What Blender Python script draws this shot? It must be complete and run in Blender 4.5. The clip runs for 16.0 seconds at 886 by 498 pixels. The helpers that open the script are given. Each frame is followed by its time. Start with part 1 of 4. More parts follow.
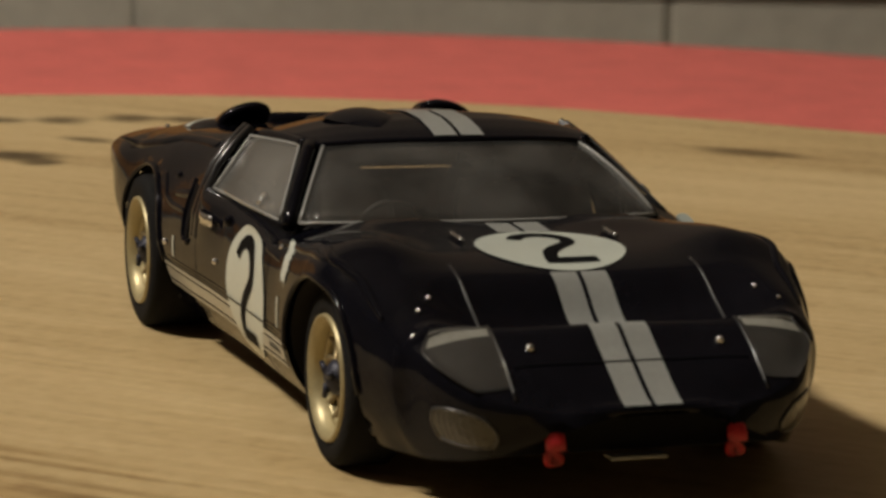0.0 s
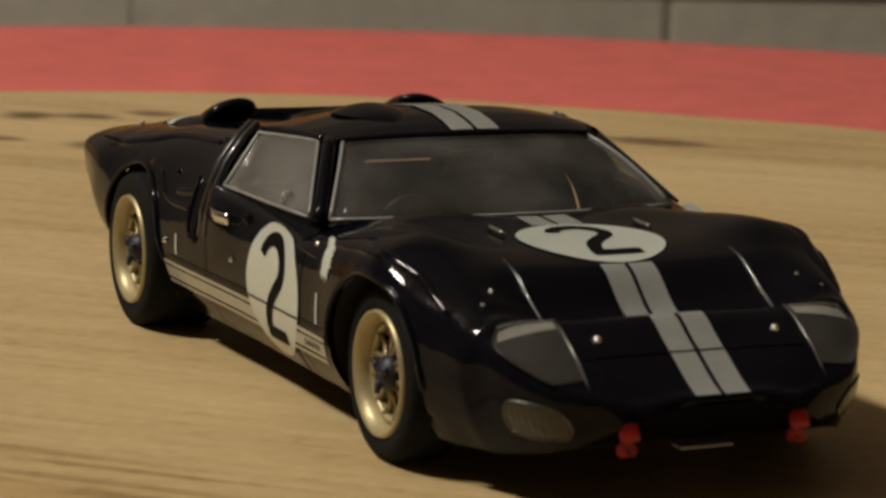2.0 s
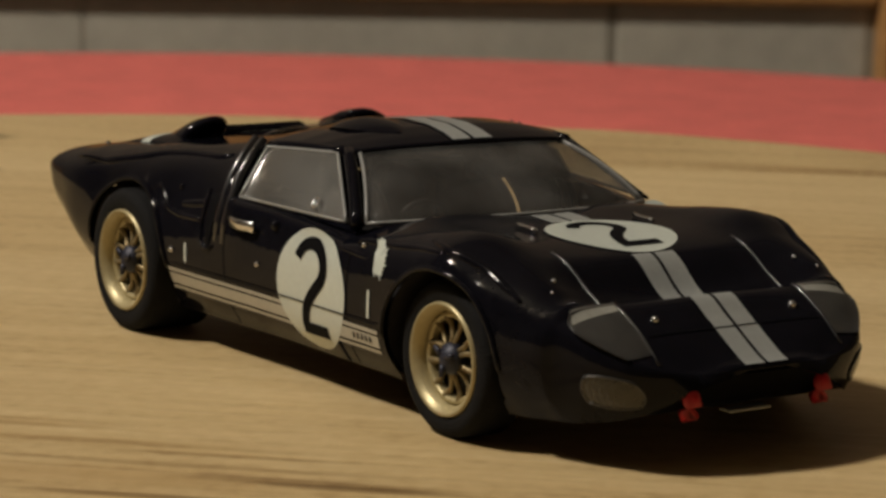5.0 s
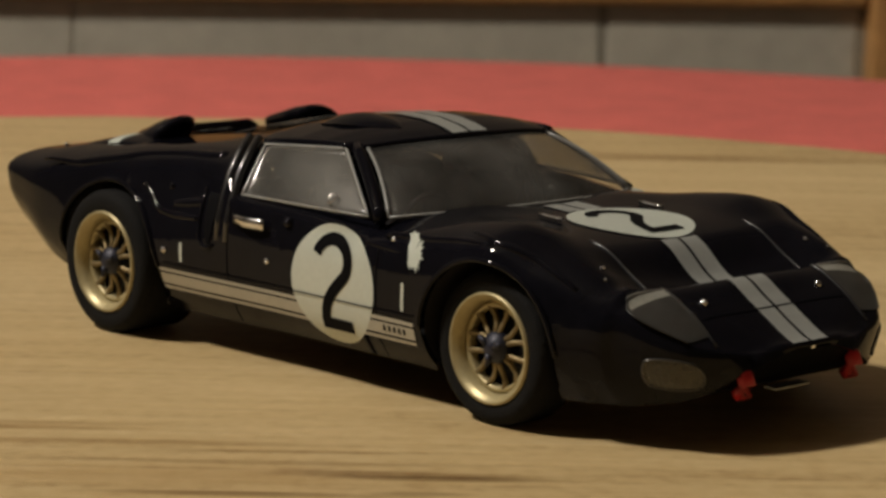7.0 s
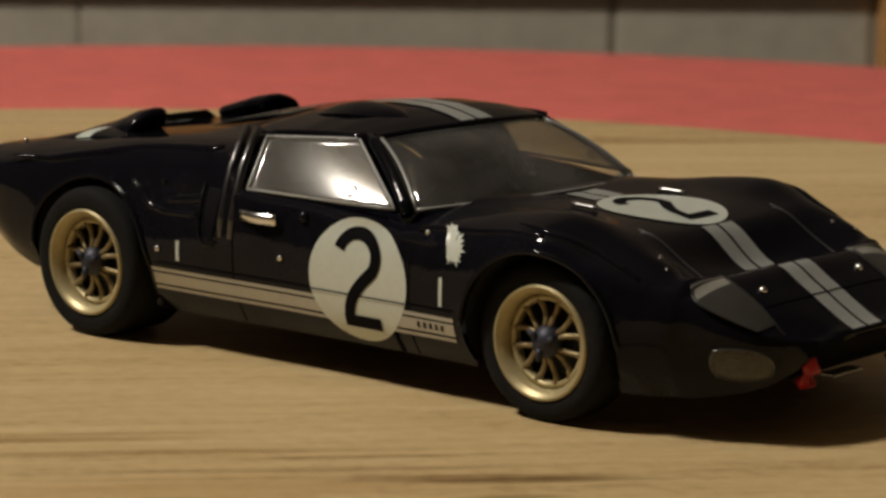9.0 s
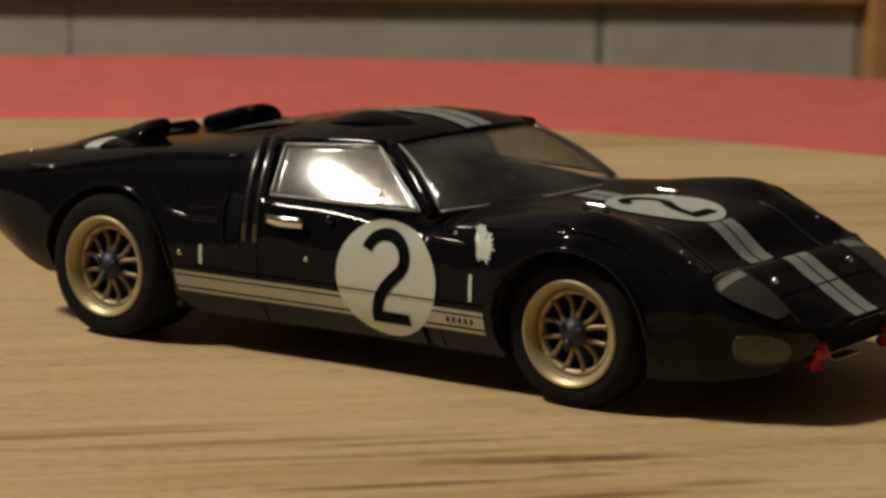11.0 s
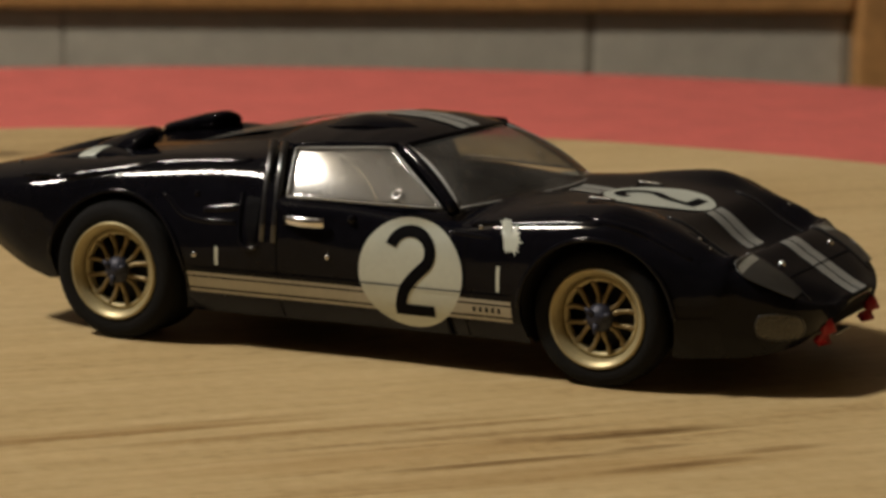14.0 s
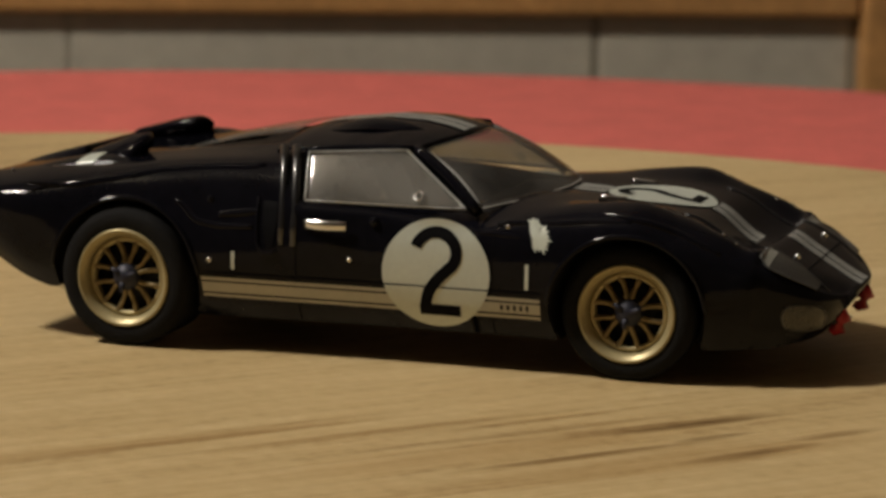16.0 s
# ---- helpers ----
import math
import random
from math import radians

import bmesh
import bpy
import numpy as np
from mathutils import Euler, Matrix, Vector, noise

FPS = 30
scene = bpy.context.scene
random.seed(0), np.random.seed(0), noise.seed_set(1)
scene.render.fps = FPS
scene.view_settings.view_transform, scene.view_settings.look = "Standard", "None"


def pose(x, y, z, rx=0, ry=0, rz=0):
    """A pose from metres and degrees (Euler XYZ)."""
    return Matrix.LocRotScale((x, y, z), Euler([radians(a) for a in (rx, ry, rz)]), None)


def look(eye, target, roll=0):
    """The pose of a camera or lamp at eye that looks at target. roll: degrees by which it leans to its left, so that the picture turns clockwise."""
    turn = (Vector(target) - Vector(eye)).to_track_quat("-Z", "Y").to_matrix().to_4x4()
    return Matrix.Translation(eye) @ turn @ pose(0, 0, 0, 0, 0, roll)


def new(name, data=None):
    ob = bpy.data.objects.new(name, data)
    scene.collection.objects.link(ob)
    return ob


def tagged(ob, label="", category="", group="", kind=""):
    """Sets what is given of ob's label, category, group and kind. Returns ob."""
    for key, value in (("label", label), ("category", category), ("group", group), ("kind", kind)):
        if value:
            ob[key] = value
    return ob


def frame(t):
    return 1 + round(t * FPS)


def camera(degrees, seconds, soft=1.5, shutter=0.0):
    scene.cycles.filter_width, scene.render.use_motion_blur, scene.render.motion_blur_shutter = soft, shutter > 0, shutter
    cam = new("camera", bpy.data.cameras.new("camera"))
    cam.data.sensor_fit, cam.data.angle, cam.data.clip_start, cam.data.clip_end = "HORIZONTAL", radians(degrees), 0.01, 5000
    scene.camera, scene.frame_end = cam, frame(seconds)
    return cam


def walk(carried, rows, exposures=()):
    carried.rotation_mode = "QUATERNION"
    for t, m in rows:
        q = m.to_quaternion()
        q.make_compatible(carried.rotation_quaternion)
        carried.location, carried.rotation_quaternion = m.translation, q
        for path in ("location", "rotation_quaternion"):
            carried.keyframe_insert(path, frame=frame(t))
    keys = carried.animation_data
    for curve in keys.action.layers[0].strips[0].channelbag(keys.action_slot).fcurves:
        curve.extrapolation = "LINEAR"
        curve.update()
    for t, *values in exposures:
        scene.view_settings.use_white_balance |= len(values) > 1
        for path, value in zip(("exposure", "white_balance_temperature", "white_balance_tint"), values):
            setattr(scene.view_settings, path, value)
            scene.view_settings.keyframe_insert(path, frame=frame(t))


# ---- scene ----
cam = camera(19.84, 16.0, soft=3.0)
cam.data.dof.use_dof = True
cam.data.dof.focus_distance = 0.237
cam.data.dof.aperture_fstop = 90.0

# eye x, y, z in metres; yaw, pitch, roll in degrees
PATH = [
    (0.0, -0.0035, -0.2621, 0.0545, -5.55, -10.31, 1.67),
    (0.5, -0.0032, -0.2617, 0.0545, -5.54, -10.35, 1.61),
    (1.0, -0.0030, -0.2617, 0.0539, -5.53, -10.28, 1.62),
    (1.5, -0.0021, -0.2608, 0.0541, -5.51, -10.35, 1.60),
    (2.0, -0.0017, -0.2606, 0.0542, -5.53, -10.36, 1.68),
    (2.5, -0.0013, -0.2604, 0.0542, -5.51, -10.36, 1.59),
    (3.0, -0.0018, -0.2641, 0.0544, -5.62, -10.28, 1.62),
    (3.5, -0.0054, -0.2792, 0.0558, -6.07, -9.88, 1.73),
    (6.0, -0.0030, -0.2800, 0.0554, -6.84, -9.72, 1.26),
    (6.5, -0.0020, -0.2796, 0.0551, -6.77, -9.67, 1.17),
    (7.0, -0.0015, -0.2798, 0.0552, -6.79, -9.70, 1.12),
    (7.5, -0.0009, -0.2795, 0.0551, -6.75, -9.68, 1.02),
    (8.0, 0.0015, -0.2686, 0.0542, -6.54, -9.91, 1.04),
    (8.5, 0.0018, -0.2684, 0.0541, -6.55, -9.93, 0.99),
    (9.0, 0.0031, -0.2680, 0.0542, -6.48, -9.97, 0.96),
    (9.5, 0.0038, -0.2677, 0.0542, -6.45, -9.98, 0.93),
    (10.0, 0.0030, -0.2706, 0.0545, -6.53, -9.90, 0.98),
    (12.5, 0.0008, -0.2897, 0.0571, -6.90, -9.56, 1.11),
    (13.0, 0.0010, -0.2900, 0.0569, -6.90, -9.48, 1.14),
    (13.5, 0.0013, -0.2898, 0.0567, -6.89, -9.47, 0.93),
    (14.0, 0.0018, -0.2896, 0.0567, -6.87, -9.53, 0.82),
    (14.5, 0.0022, -0.2892, 0.0568, -6.85, -9.56, 0.77),
    (15.0, 0.0026, -0.2893, 0.0566, -6.83, -9.50, 0.74),
    (15.5, 0.0032, -0.2890, 0.0570, -6.84, -9.51, 0.93),
    (16.0, 0.0032, -0.2891, 0.0571, -6.72, -9.46, 0.90),
]


def aim(x, y, z, yaw, pitch, roll):
    a, b = radians(yaw), radians(pitch)
    ahead = Vector((-math.sin(a) * math.cos(b), math.cos(a) * math.cos(b), math.sin(b)))
    eye = Vector((x, y, z))
    return look(eye, eye + ahead, roll)


walk(cam, [(t, aim(*p)) for t, *p in PATH])

# turn of the wooden disc about its axis, degrees
TURN = [(0.0, -76.94), (0.5, -76.29), (1.0, -75.05), (1.5, -73.10), (2.0, -71.42), (2.5, -70.19), (3.0, -68.71), (3.5, -68.09), (6.0, -59.34), (6.5, -56.92), (7.0, -54.71), (7.5, -53.23), (8.0, -52.14), (8.5, -51.18), (9.0, -47.20), (9.5, -44.76), (10.0, -44.48), (12.5, -37.75), (13.0, -36.33), (13.5, -35.42), (14.0, -33.20), (14.5, -31.43), (15.0, -29.56), (15.5, -26.84), (16.0, -25.41)]

# ---- light ----
world = bpy.data.worlds.new("world")
scene.world = world
world.use_nodes = True
world.node_tree.nodes["Background"].inputs[0].default_value = (0.9, 0.75, 0.55, 1)
world.node_tree.nodes["Background"].inputs[1].default_value = 0.02
LAMP = Vector((-1.40, 0.02, 1.88))
lamp_data = bpy.data.lights.new("lamp_light", "AREA")
lamp_data.shape, lamp_data.size, lamp_data.energy = "DISK", 0.28, 41.0
lamp_data.color = (1.0, 0.91, 0.80)
lamp_light = new("lamp_light", lamp_data)
lamp_light.matrix_world = look(LAMP, (0.06, 0.03, 0.0))
scene.view_settings.exposure = 0.0

# ---- materials ----


def mat(name, col, rough=0.5, metal=0.0, coat=0.0, noise_scale=0.0, amount=0.15, bump=0.0, spec=0.5):
    m = bpy.data.materials.new(name)
    m.use_nodes = True
    nt = m.node_tree
    b = nt.nodes["Principled BSDF"]
    b.inputs["Base Color"].default_value = (*col, 1)
    b.inputs["Roughness"].default_value = rough
    b.inputs["Metallic"].default_value = metal
    b.inputs["Coat Weight"].default_value = coat
    b.inputs["Coat Roughness"].default_value = 0.04
    b.inputs["Specular IOR Level"].default_value = spec
    if noise_scale:
        tc = nt.nodes.new("ShaderNodeTexCoord")
        n1 = nt.nodes.new("ShaderNodeTexNoise")
        n1.inputs["Scale"].default_value, n1.inputs["Detail"].default_value = noise_scale, 6
        n2 = nt.nodes.new("ShaderNodeTexNoise")
        n2.inputs["Scale"].default_value, n2.inputs["Detail"].default_value = noise_scale * 7, 3
        nt.links.new(tc.outputs["Object"], n1.inputs["Vector"])
        nt.links.new(tc.outputs["Object"], n2.inputs["Vector"])
        add = nt.nodes.new("ShaderNodeMath")
        nt.links.new(n1.outputs["Fac"], add.inputs[0])
        nt.links.new(n2.outputs["Fac"], add.inputs[1])
        ramp = nt.nodes.new("ShaderNodeMapRange")
        ramp.inputs["From Min"].default_value, ramp.inputs["From Max"].default_value = 0.6, 1.4
        ramp.inputs["To Min"].default_value, ramp.inputs["To Max"].default_value = 1 - amount, 1 + amount
        nt.links.new(add.outputs[0], ramp.inputs["Value"])
        mul = nt.nodes.new("ShaderNodeVectorMath")
        mul.operation = "SCALE"
        mul.inputs[0].default_value = col
        nt.links.new(ramp.outputs[0], mul.inputs["Scale"])
        nt.links.new(mul.outputs[0], b.inputs["Base Color"])
        if bump:
            bp = nt.nodes.new("ShaderNodeBump")
            bp.inputs["Strength"].default_value = bump
            bp.inputs["Distance"].default_value = 0.001
            nt.links.new(add.outputs[0], bp.inputs["Height"])
            nt.links.new(bp.outputs[0], b.inputs["Normal"])
    return m


PAINT = mat("black_paint", (0.005, 0.005, 0.0075), 0.045, noise_scale=150, amount=0.3, bump=0.02, spec=0.17)
TRIM = mat("black_trim", (0.008, 0.008, 0.008), 0.55, noise_scale=300, spec=0.25)
INSIDE = mat("dark_cabin", (0.014, 0.013, 0.013), 0.7, noise_scale=300, spec=0.2)
TYRE = mat("rubber", (0.011, 0.011, 0.011), 0.8, noise_scale=400, bump=0.2, spec=0.1)
GOLD = mat("gold_rim", (0.42, 0.355, 0.19), 0.42, metal=0.38, noise_scale=300, amount=0.12)
# body black, lightened and coated so ribs and seams show a broad highlight
RIDGE = mat("ridge_highlight_paint", (0.012, 0.012, 0.013), 0.32, coat=0.8)
# the rim's gold in a darker tone for the recessed spokes
SPOKE_GOLD = mat("dark_gold", (0.26, 0.20, 0.10), 0.45, metal=0.6, noise_scale=300)
HUB = mat("hub_metal", (0.022, 0.024, 0.04), 0.5, metal=0.3, noise_scale=300)
CHROME = mat("chrome", (0.75, 0.75, 0.74), 0.18, metal=1.0)
WHITE = mat("white_decal", (0.56, 0.60, 0.53), 0.35, coat=0.4, noise_scale=250, amount=0.06)
SILVER = mat("silver_decal", (0.30, 0.31, 0.29), 0.35, coat=0.4, noise_scale=250, amount=0.08)
CREAM = mat("cream_decal", (0.42, 0.40, 0.33), 0.35, coat=0.4, noise_scale=250, amount=0.08)
# decal black; also lays the dark of the scoop and nose openings
INK = mat("flat_black", (0.004, 0.004, 0.005), 0.6, spec=0.06)
RED = mat("red_plastic", (0.45, 0.02, 0.025), 0.4, noise_scale=300)
LENS = mat("lens_plastic", (0.026, 0.026, 0.025), 0.3, coat=0.6, noise_scale=180, amount=0.5)
FOG = mat("fog_lens", (0.03, 0.028, 0.02), 0.25, coat=0.5, noise_scale=250, amount=0.45, bump=0.2)
REFLECTOR = mat("pale_reflector", (0.36, 0.36, 0.32), 0.4, coat=0.2, noise_scale=250, amount=0.2)
EDGE = mat("clear_edge", (0.30, 0.30, 0.28), 0.3, coat=0.3)


def glass(name, tint, haze=0.05, shine=0.05, veil_share=0.025):
    m = bpy.data.materials.new(name)
    m.use_nodes = True
    nt = m.node_tree
    nt.nodes.remove(nt.nodes["Principled BSDF"])
    out = nt.nodes["Material Output"]
    tr = nt.nodes.new("ShaderNodeBsdfTransparent")
    tr.inputs["Color"].default_value = (*tint, 1)
    gl = nt.nodes.new("ShaderNodeBsdfGlossy")
    gl.inputs["Roughness"].default_value = haze
    lw = nt.nodes.new("ShaderNodeLayerWeight")
    lw.inputs["Blend"].default_value = 0.5
    po = nt.nodes.new("ShaderNodeMath")
    po.operation = "POWER"
    po.inputs[1].default_value = 5.0
    nt.links.new(lw.outputs["Facing"], po.inputs[0])
    fr = nt.nodes.new("ShaderNodeMath")
    fr.operation = "MULTIPLY_ADD"
    fr.inputs[1].default_value, fr.inputs[2].default_value = 0.45, shine
    nt.links.new(po.outputs[0], fr.inputs[0])
    mx = nt.nodes.new("ShaderNodeMixShader")
    nt.links.new(fr.outputs[0], mx.inputs[0])
    nt.links.new(tr.outputs[0], mx.inputs[1])
    nt.links.new(gl.outputs[0], mx.inputs[2])
    # pale diffuse veil stands in for the grey haze reflected in the panes
    veil = nt.nodes.new("ShaderNodeBsdfDiffuse")
    veil.inputs["Color"].default_value = (0.6, 0.59, 0.55, 1)
    mx2 = nt.nodes.new("ShaderNodeMixShader")
    tc = nt.nodes.new("ShaderNodeTexCoord")
    blot = nt.nodes.new("ShaderNodeTexNoise")
    blot.inputs["Scale"].default_value, blot.inputs["Detail"].default_value = 70.0, 4.0
    nt.links.new(tc.outputs["Object"], blot.inputs["Vector"])
    veil_mix = nt.nodes.new("ShaderNodeMapRange")
    veil_mix.inputs["From Min"].default_value, veil_mix.inputs["From Max"].default_value = 0.38, 0.68
    veil_mix.inputs["To Min"].default_value, veil_mix.inputs["To Max"].default_value = veil_share * 0.45, veil_share * 1.9
    nt.links.new(blot.outputs["Fac"], veil_mix.inputs["Value"])
    nt.links.new(veil_mix.outputs[0], mx2.inputs[0])
    nt.links.new(mx.outputs[0], mx2.inputs[1])
    nt.links.new(veil.outputs[0], mx2.inputs[2])
    nt.links.new(mx2.outputs[0], out.inputs[0])
    return m


GLASS = glass("window_plastic", (0.90, 0.88, 0.85), 0.05, 0.06, 0.055)
DOOR_GLASS = glass("door_window_plastic", (0.84, 0.84, 0.82), 0.11, 0.22, 0.075)
LAMP_GLASS = glass("lamp_cover", (0.88, 0.87, 0.84), 0.05)


def pine(name):
    """Pale knotty pine; the grain runs along the object's x."""
    m = bpy.data.materials.new(name)
    m.use_nodes = True
    nt = m.node_tree
    b = nt.nodes["Principled BSDF"]
    L = nt.links.new

    def node(kind, **kw):
        n = nt.nodes.new(kind)
        for k, v in kw.items():
            n.inputs[k].default_value = v
        return n

    def math_node(op, a, c):
        n = nt.nodes.new("ShaderNodeMath")
        n.operation = op
        for i, v in enumerate((a, c)):
            if isinstance(v, (int, float)):
                n.inputs[i].default_value = v
            else:
                L(v, n.inputs[i])
        return n.outputs[0]

    tc = node("ShaderNodeTexCoord")
    info = node("ShaderNodeObjectInfo")
    rnd = info.outputs["Random"]
    shift = node("ShaderNodeCombineXYZ")
    L(math_node("MULTIPLY", rnd, 7.0), shift.inputs[0])
    L(math_node("MULTIPLY", rnd, 3.0), shift.inputs[1])
    pos = node("ShaderNodeVectorMath")
    pos.operation = "ADD"
    L(tc.outputs["Object"], pos.inputs[0])
    L(shift.outputs[0], pos.inputs[1])
    # year rings, bent round slow waves
    mp = node("ShaderNodeMapping", Scale=(4.5, 34, 34))
    L(pos.outputs[0], mp.inputs[0])
    n1 = node("ShaderNodeTexNoise", Scale=1.0, Detail=4.0, Roughness=0.55, Distortion=0.6)
    L(mp.outputs[0], n1.inputs["Vector"])
    mp2 = node("ShaderNodeMapping", Scale=(34, 620, 620))
    L(pos.outputs[0], mp2.inputs[0])
    n2 = node("ShaderNodeTexNoise", Scale=1.0, Detail=3.0, Roughness=0.6)
    L(mp2.outputs[0], n2.inputs["Vector"])
    mp3 = node("ShaderNodeMapping", Scale=(5, 11, 11))
    L(pos.outputs[0], mp3.inputs[0])
    n3 = node("ShaderNodeTexNoise", Scale=1.0, Detail=2.0)
    L(mp3.outputs[0], n3.inputs["Vector"])
    rings = math_node("SINE", math_node("MULTIPLY", n1.outputs["Fac"], 42.0), 0.0)
    fac = math_node("ADD", math_node("MULTIPLY", rings, 0.03), math_node("MULTIPLY", n2.outputs["Fac"], 0.46))
    mp5 = node("ShaderNodeMapping", Scale=(15, 170, 170))
    L(pos.outputs[0], mp5.inputs[0])
    n5 = node("ShaderNodeTexNoise", Scale=1.0, Detail=2.0, Roughness=0.5)
    L(mp5.outputs[0], n5.inputs["Vector"])
    fac = math_node("ADD", fac, math_node("MULTIPLY", math_node("SUBTRACT", n5.outputs["Fac"], 0.5), 0.42))
    fac = math_node("ADD", fac, math_node("MULTIPLY", math_node("SUBTRACT", n1.outputs["Fac"], 0.5), 0.22))
    n6 = node("ShaderNodeTexNoise", Scale=520.0, Detail=2.0)
    L(tc.outputs["Object"], n6.inputs["Vector"])
    fac = math_node("ADD", fac, math_node("MULTIPLY", math_node("SUBTRACT", n6.outputs["Fac"], 0.5), 0.42))
    fac = math_node("ADD", math_node("ADD", fac, -0.03), math_node("MULTIPLY", n3.outputs["Fac"], 0.32))
    fac = math_node("ADD", math_node("ADD", fac, 0.165), math_node("MULTIPLY", rnd, 0.10))
    ramp = node("ShaderNodeValToRGB")
    L(fac, ramp.inputs[0])
    e = ramp.color_ramp.elements
    e[0].position, e[0].color = 0.30, (0.35, 0.225, 0.097, 1)
    e[1].position, e[1].color = 0.78, (0.64, 0.49, 0.26, 1)
    mid = ramp.color_ramp.elements.new(0.52)
    mid.color = (0.54, 0.395, 0.19, 1)
    # knots and dark streaks, sparse, long along the grain
    vor = node("ShaderNodeTexVoronoi", Scale=1.0)
    mp4 = node("ShaderNodeMapping", Scale=(7.5, 16, 1))
    L(pos.outputs[0], mp4.inputs[0])
    L(mp4.outputs[0], vor.inputs["Vector"])
    knot = node("ShaderNodeMapRange", **{"From Min": 0.03, "From Max": 0.16, "To Min": 0.9, "To Max": 1.0})
    L(vor.outputs["Distance"], knot.inputs["Value"])
    dark = node("ShaderNodeVectorMath")
    dark.operation = "SCALE"
    L(ramp.outputs[0], dark.inputs[0])
    L(knot.outputs[0], dark.inputs["Scale"])
    colour = dark.outputs[0]
    # single knots and two broad darker patches: place in the board's plane, half length along and across the grain
    for kx, ky, kl, kw, deep in KNOTS_AND_SHADE:
        gx, gy = math.cos(GRAIN), math.sin(GRAIN)
        dx, dy = (kx - CX24) * U, (ky - CY24) * U
        sub = node("ShaderNodeVectorMath")
        sub.operation = "SUBTRACT"
        sub.inputs[1].default_value = (dx * gx + dy * gy, -dx * gy + dy * gx, 0)
        L(tc.outputs["Object"], sub.inputs[0])
        sc = node("ShaderNodeMapping", Scale=(1 / (kl * U), 1 / (kw * U), 0))
        wob = node("ShaderNodeVectorMath")
        wob.operation = "LENGTH"
        L(sub.outputs[0], sc.inputs[0])
        L(sc.outputs[0], wob.inputs[0])
        edge = math_node("ADD", wob.outputs["Value"], math_node("MULTIPLY", n3.outputs["Fac"], 0.5))
        edge = math_node("ADD", edge, math_node("MULTIPLY", math_node("SUBTRACT", n2.outputs["Fac"], 0.5), 0.8))
        edge = math_node("ADD", edge, math_node("MULTIPLY", math_node("SUBTRACT", n5.outputs["Fac"], 0.5), 0.7))
        rng = node("ShaderNodeMapRange", **{"From Min": 0.7, "From Max": 1.5, "To Min": 0.0, "To Max": 1.0})
        L(edge, rng.inputs["Value"])
        tint = node("ShaderNodeVectorMath")
        tint.operation = "MULTIPLY_ADD"
        low = (deep, deep * 0.93, deep * 0.84)
        tint.inputs[1].default_value = [1 - v for v in low]
        tint.inputs[2].default_value = low
        L(rng.outputs[0], tint.inputs[0])
        sca = node("ShaderNodeVectorMath")
        sca.operation = "MULTIPLY"
        L(colour, sca.inputs[0])
        L(tint.outputs[0], sca.inputs[1])
        colour = sca.outputs[0]
    L(colour, b.inputs["Base Color"])
    b.inputs["Roughness"].default_value = 0.5
    bp = node("ShaderNodeBump", Strength=0.25, Distance=0.0006)
    L(n2.outputs["Fac"], bp.inputs["Height"])
    L(bp.outputs[0], b.inputs["Normal"])
    return m


U = 24 / 43 / 1000
CX24, CY24 = -60.64, -21.75
CX, CY = CX24 * U, CY24 * U
RD = 0.1842
GRAIN = radians(48)
KNOTS_AND_SHADE = [(-260, -31, 12, 9, 0.19), (-248, -27, 6, 6, 0.25), (-329, -8, 9, 8, 0.25), (-331, -24, 8, 7, 0.26), (-288, -7, 9, 5, 0.31), (-331, 13, 8, 8, 0.26), (-327, 30, 9, 7, 0.28),
         (-268, 17, 11, 8, 0.20), (-328, 50, 9, 7, 0.31), (-242, 170, 14, 8, 0.37),
         # broad entries at x 74 and 40: brown patches plus painted light falloff
         (66, -67, 20, 2.2, 0.66), (72, -63, 14, 1.6, 0.62), (82, -84, 9, 2.4, 0.66), (88, -76, 8, 2.0, 0.68), (76, -72, 7, 1.4, 0.62), (74, -90, 44, 8, 0.84), (40, -100, 40, 6, 0.86), (62, -90, 22, 1.4, 0.7), (57, -95, 18, 1.2, 0.72), (20, -92, 42, 1.8, 0.8), (-12, -112, 46, 3, 0.82), (-6, -108, 40, 1.5, 0.8), (50, -76, 28, 1.4, 0.74), (95, -62, 9, 2, 0.68), (44, -72, 18, 1.2, 0.76)]
PINE = pine("pine")
HONEY = mat("honey_wood", (0.56, 0.30, 0.11), 0.35, coat=0.3, noise_scale=14, amount=0.25)
CLOTH = mat("red_felt", (0.69, 0.155, 0.13), 0.9, noise_scale=60, amount=0.2, bump=0.6)
TILE = mat("grey_tile", (0.52, 0.495, 0.41), 0.6, noise_scale=9, amount=0.14)
GROUT = mat("dark_carcass", (0.31, 0.285, 0.225), 0.9, noise_scale=40)
WALL = mat("wall_plaster", (0.22, 0.185, 0.14), 0.85, noise_scale=5, amount=0.08)
CEIL = mat("ceiling_plaster", (0.50, 0.46, 0.39), 0.9, noise_scale=5, amount=0.06)
FLOOR = mat("floor_stone", (0.22, 0.20, 0.17), 0.5, noise_scale=6, amount=0.2)
SHADE = mat("lamp_shade", (0.7, 0.62, 0.45), 0.6, noise_scale=30)
SHADE.node_tree.nodes["Principled BSDF"].inputs["Emission Color"].default_value = (1.0, 0.88, 0.70, 1)
SHADE.node_tree.nodes["Principled BSDF"].inputs["Emission Strength"].default_value = 48.0

# ---- mesh helpers ----


def thing(name, label, category, group="", kind=""):
    return tagged(new(name), label, category, group, kind)


def part(name, bm, material, parent=None, label="", smooth=True):
    me = bpy.data.meshes.new(name)
    bm.normal_update()
    bm.to_mesh(me)
    bm.free()
    for p in me.polygons:
        p.use_smooth = smooth
    me.materials.append(material)
    ob = new(name, me)
    ob.parent = parent
    return tagged(ob, label)


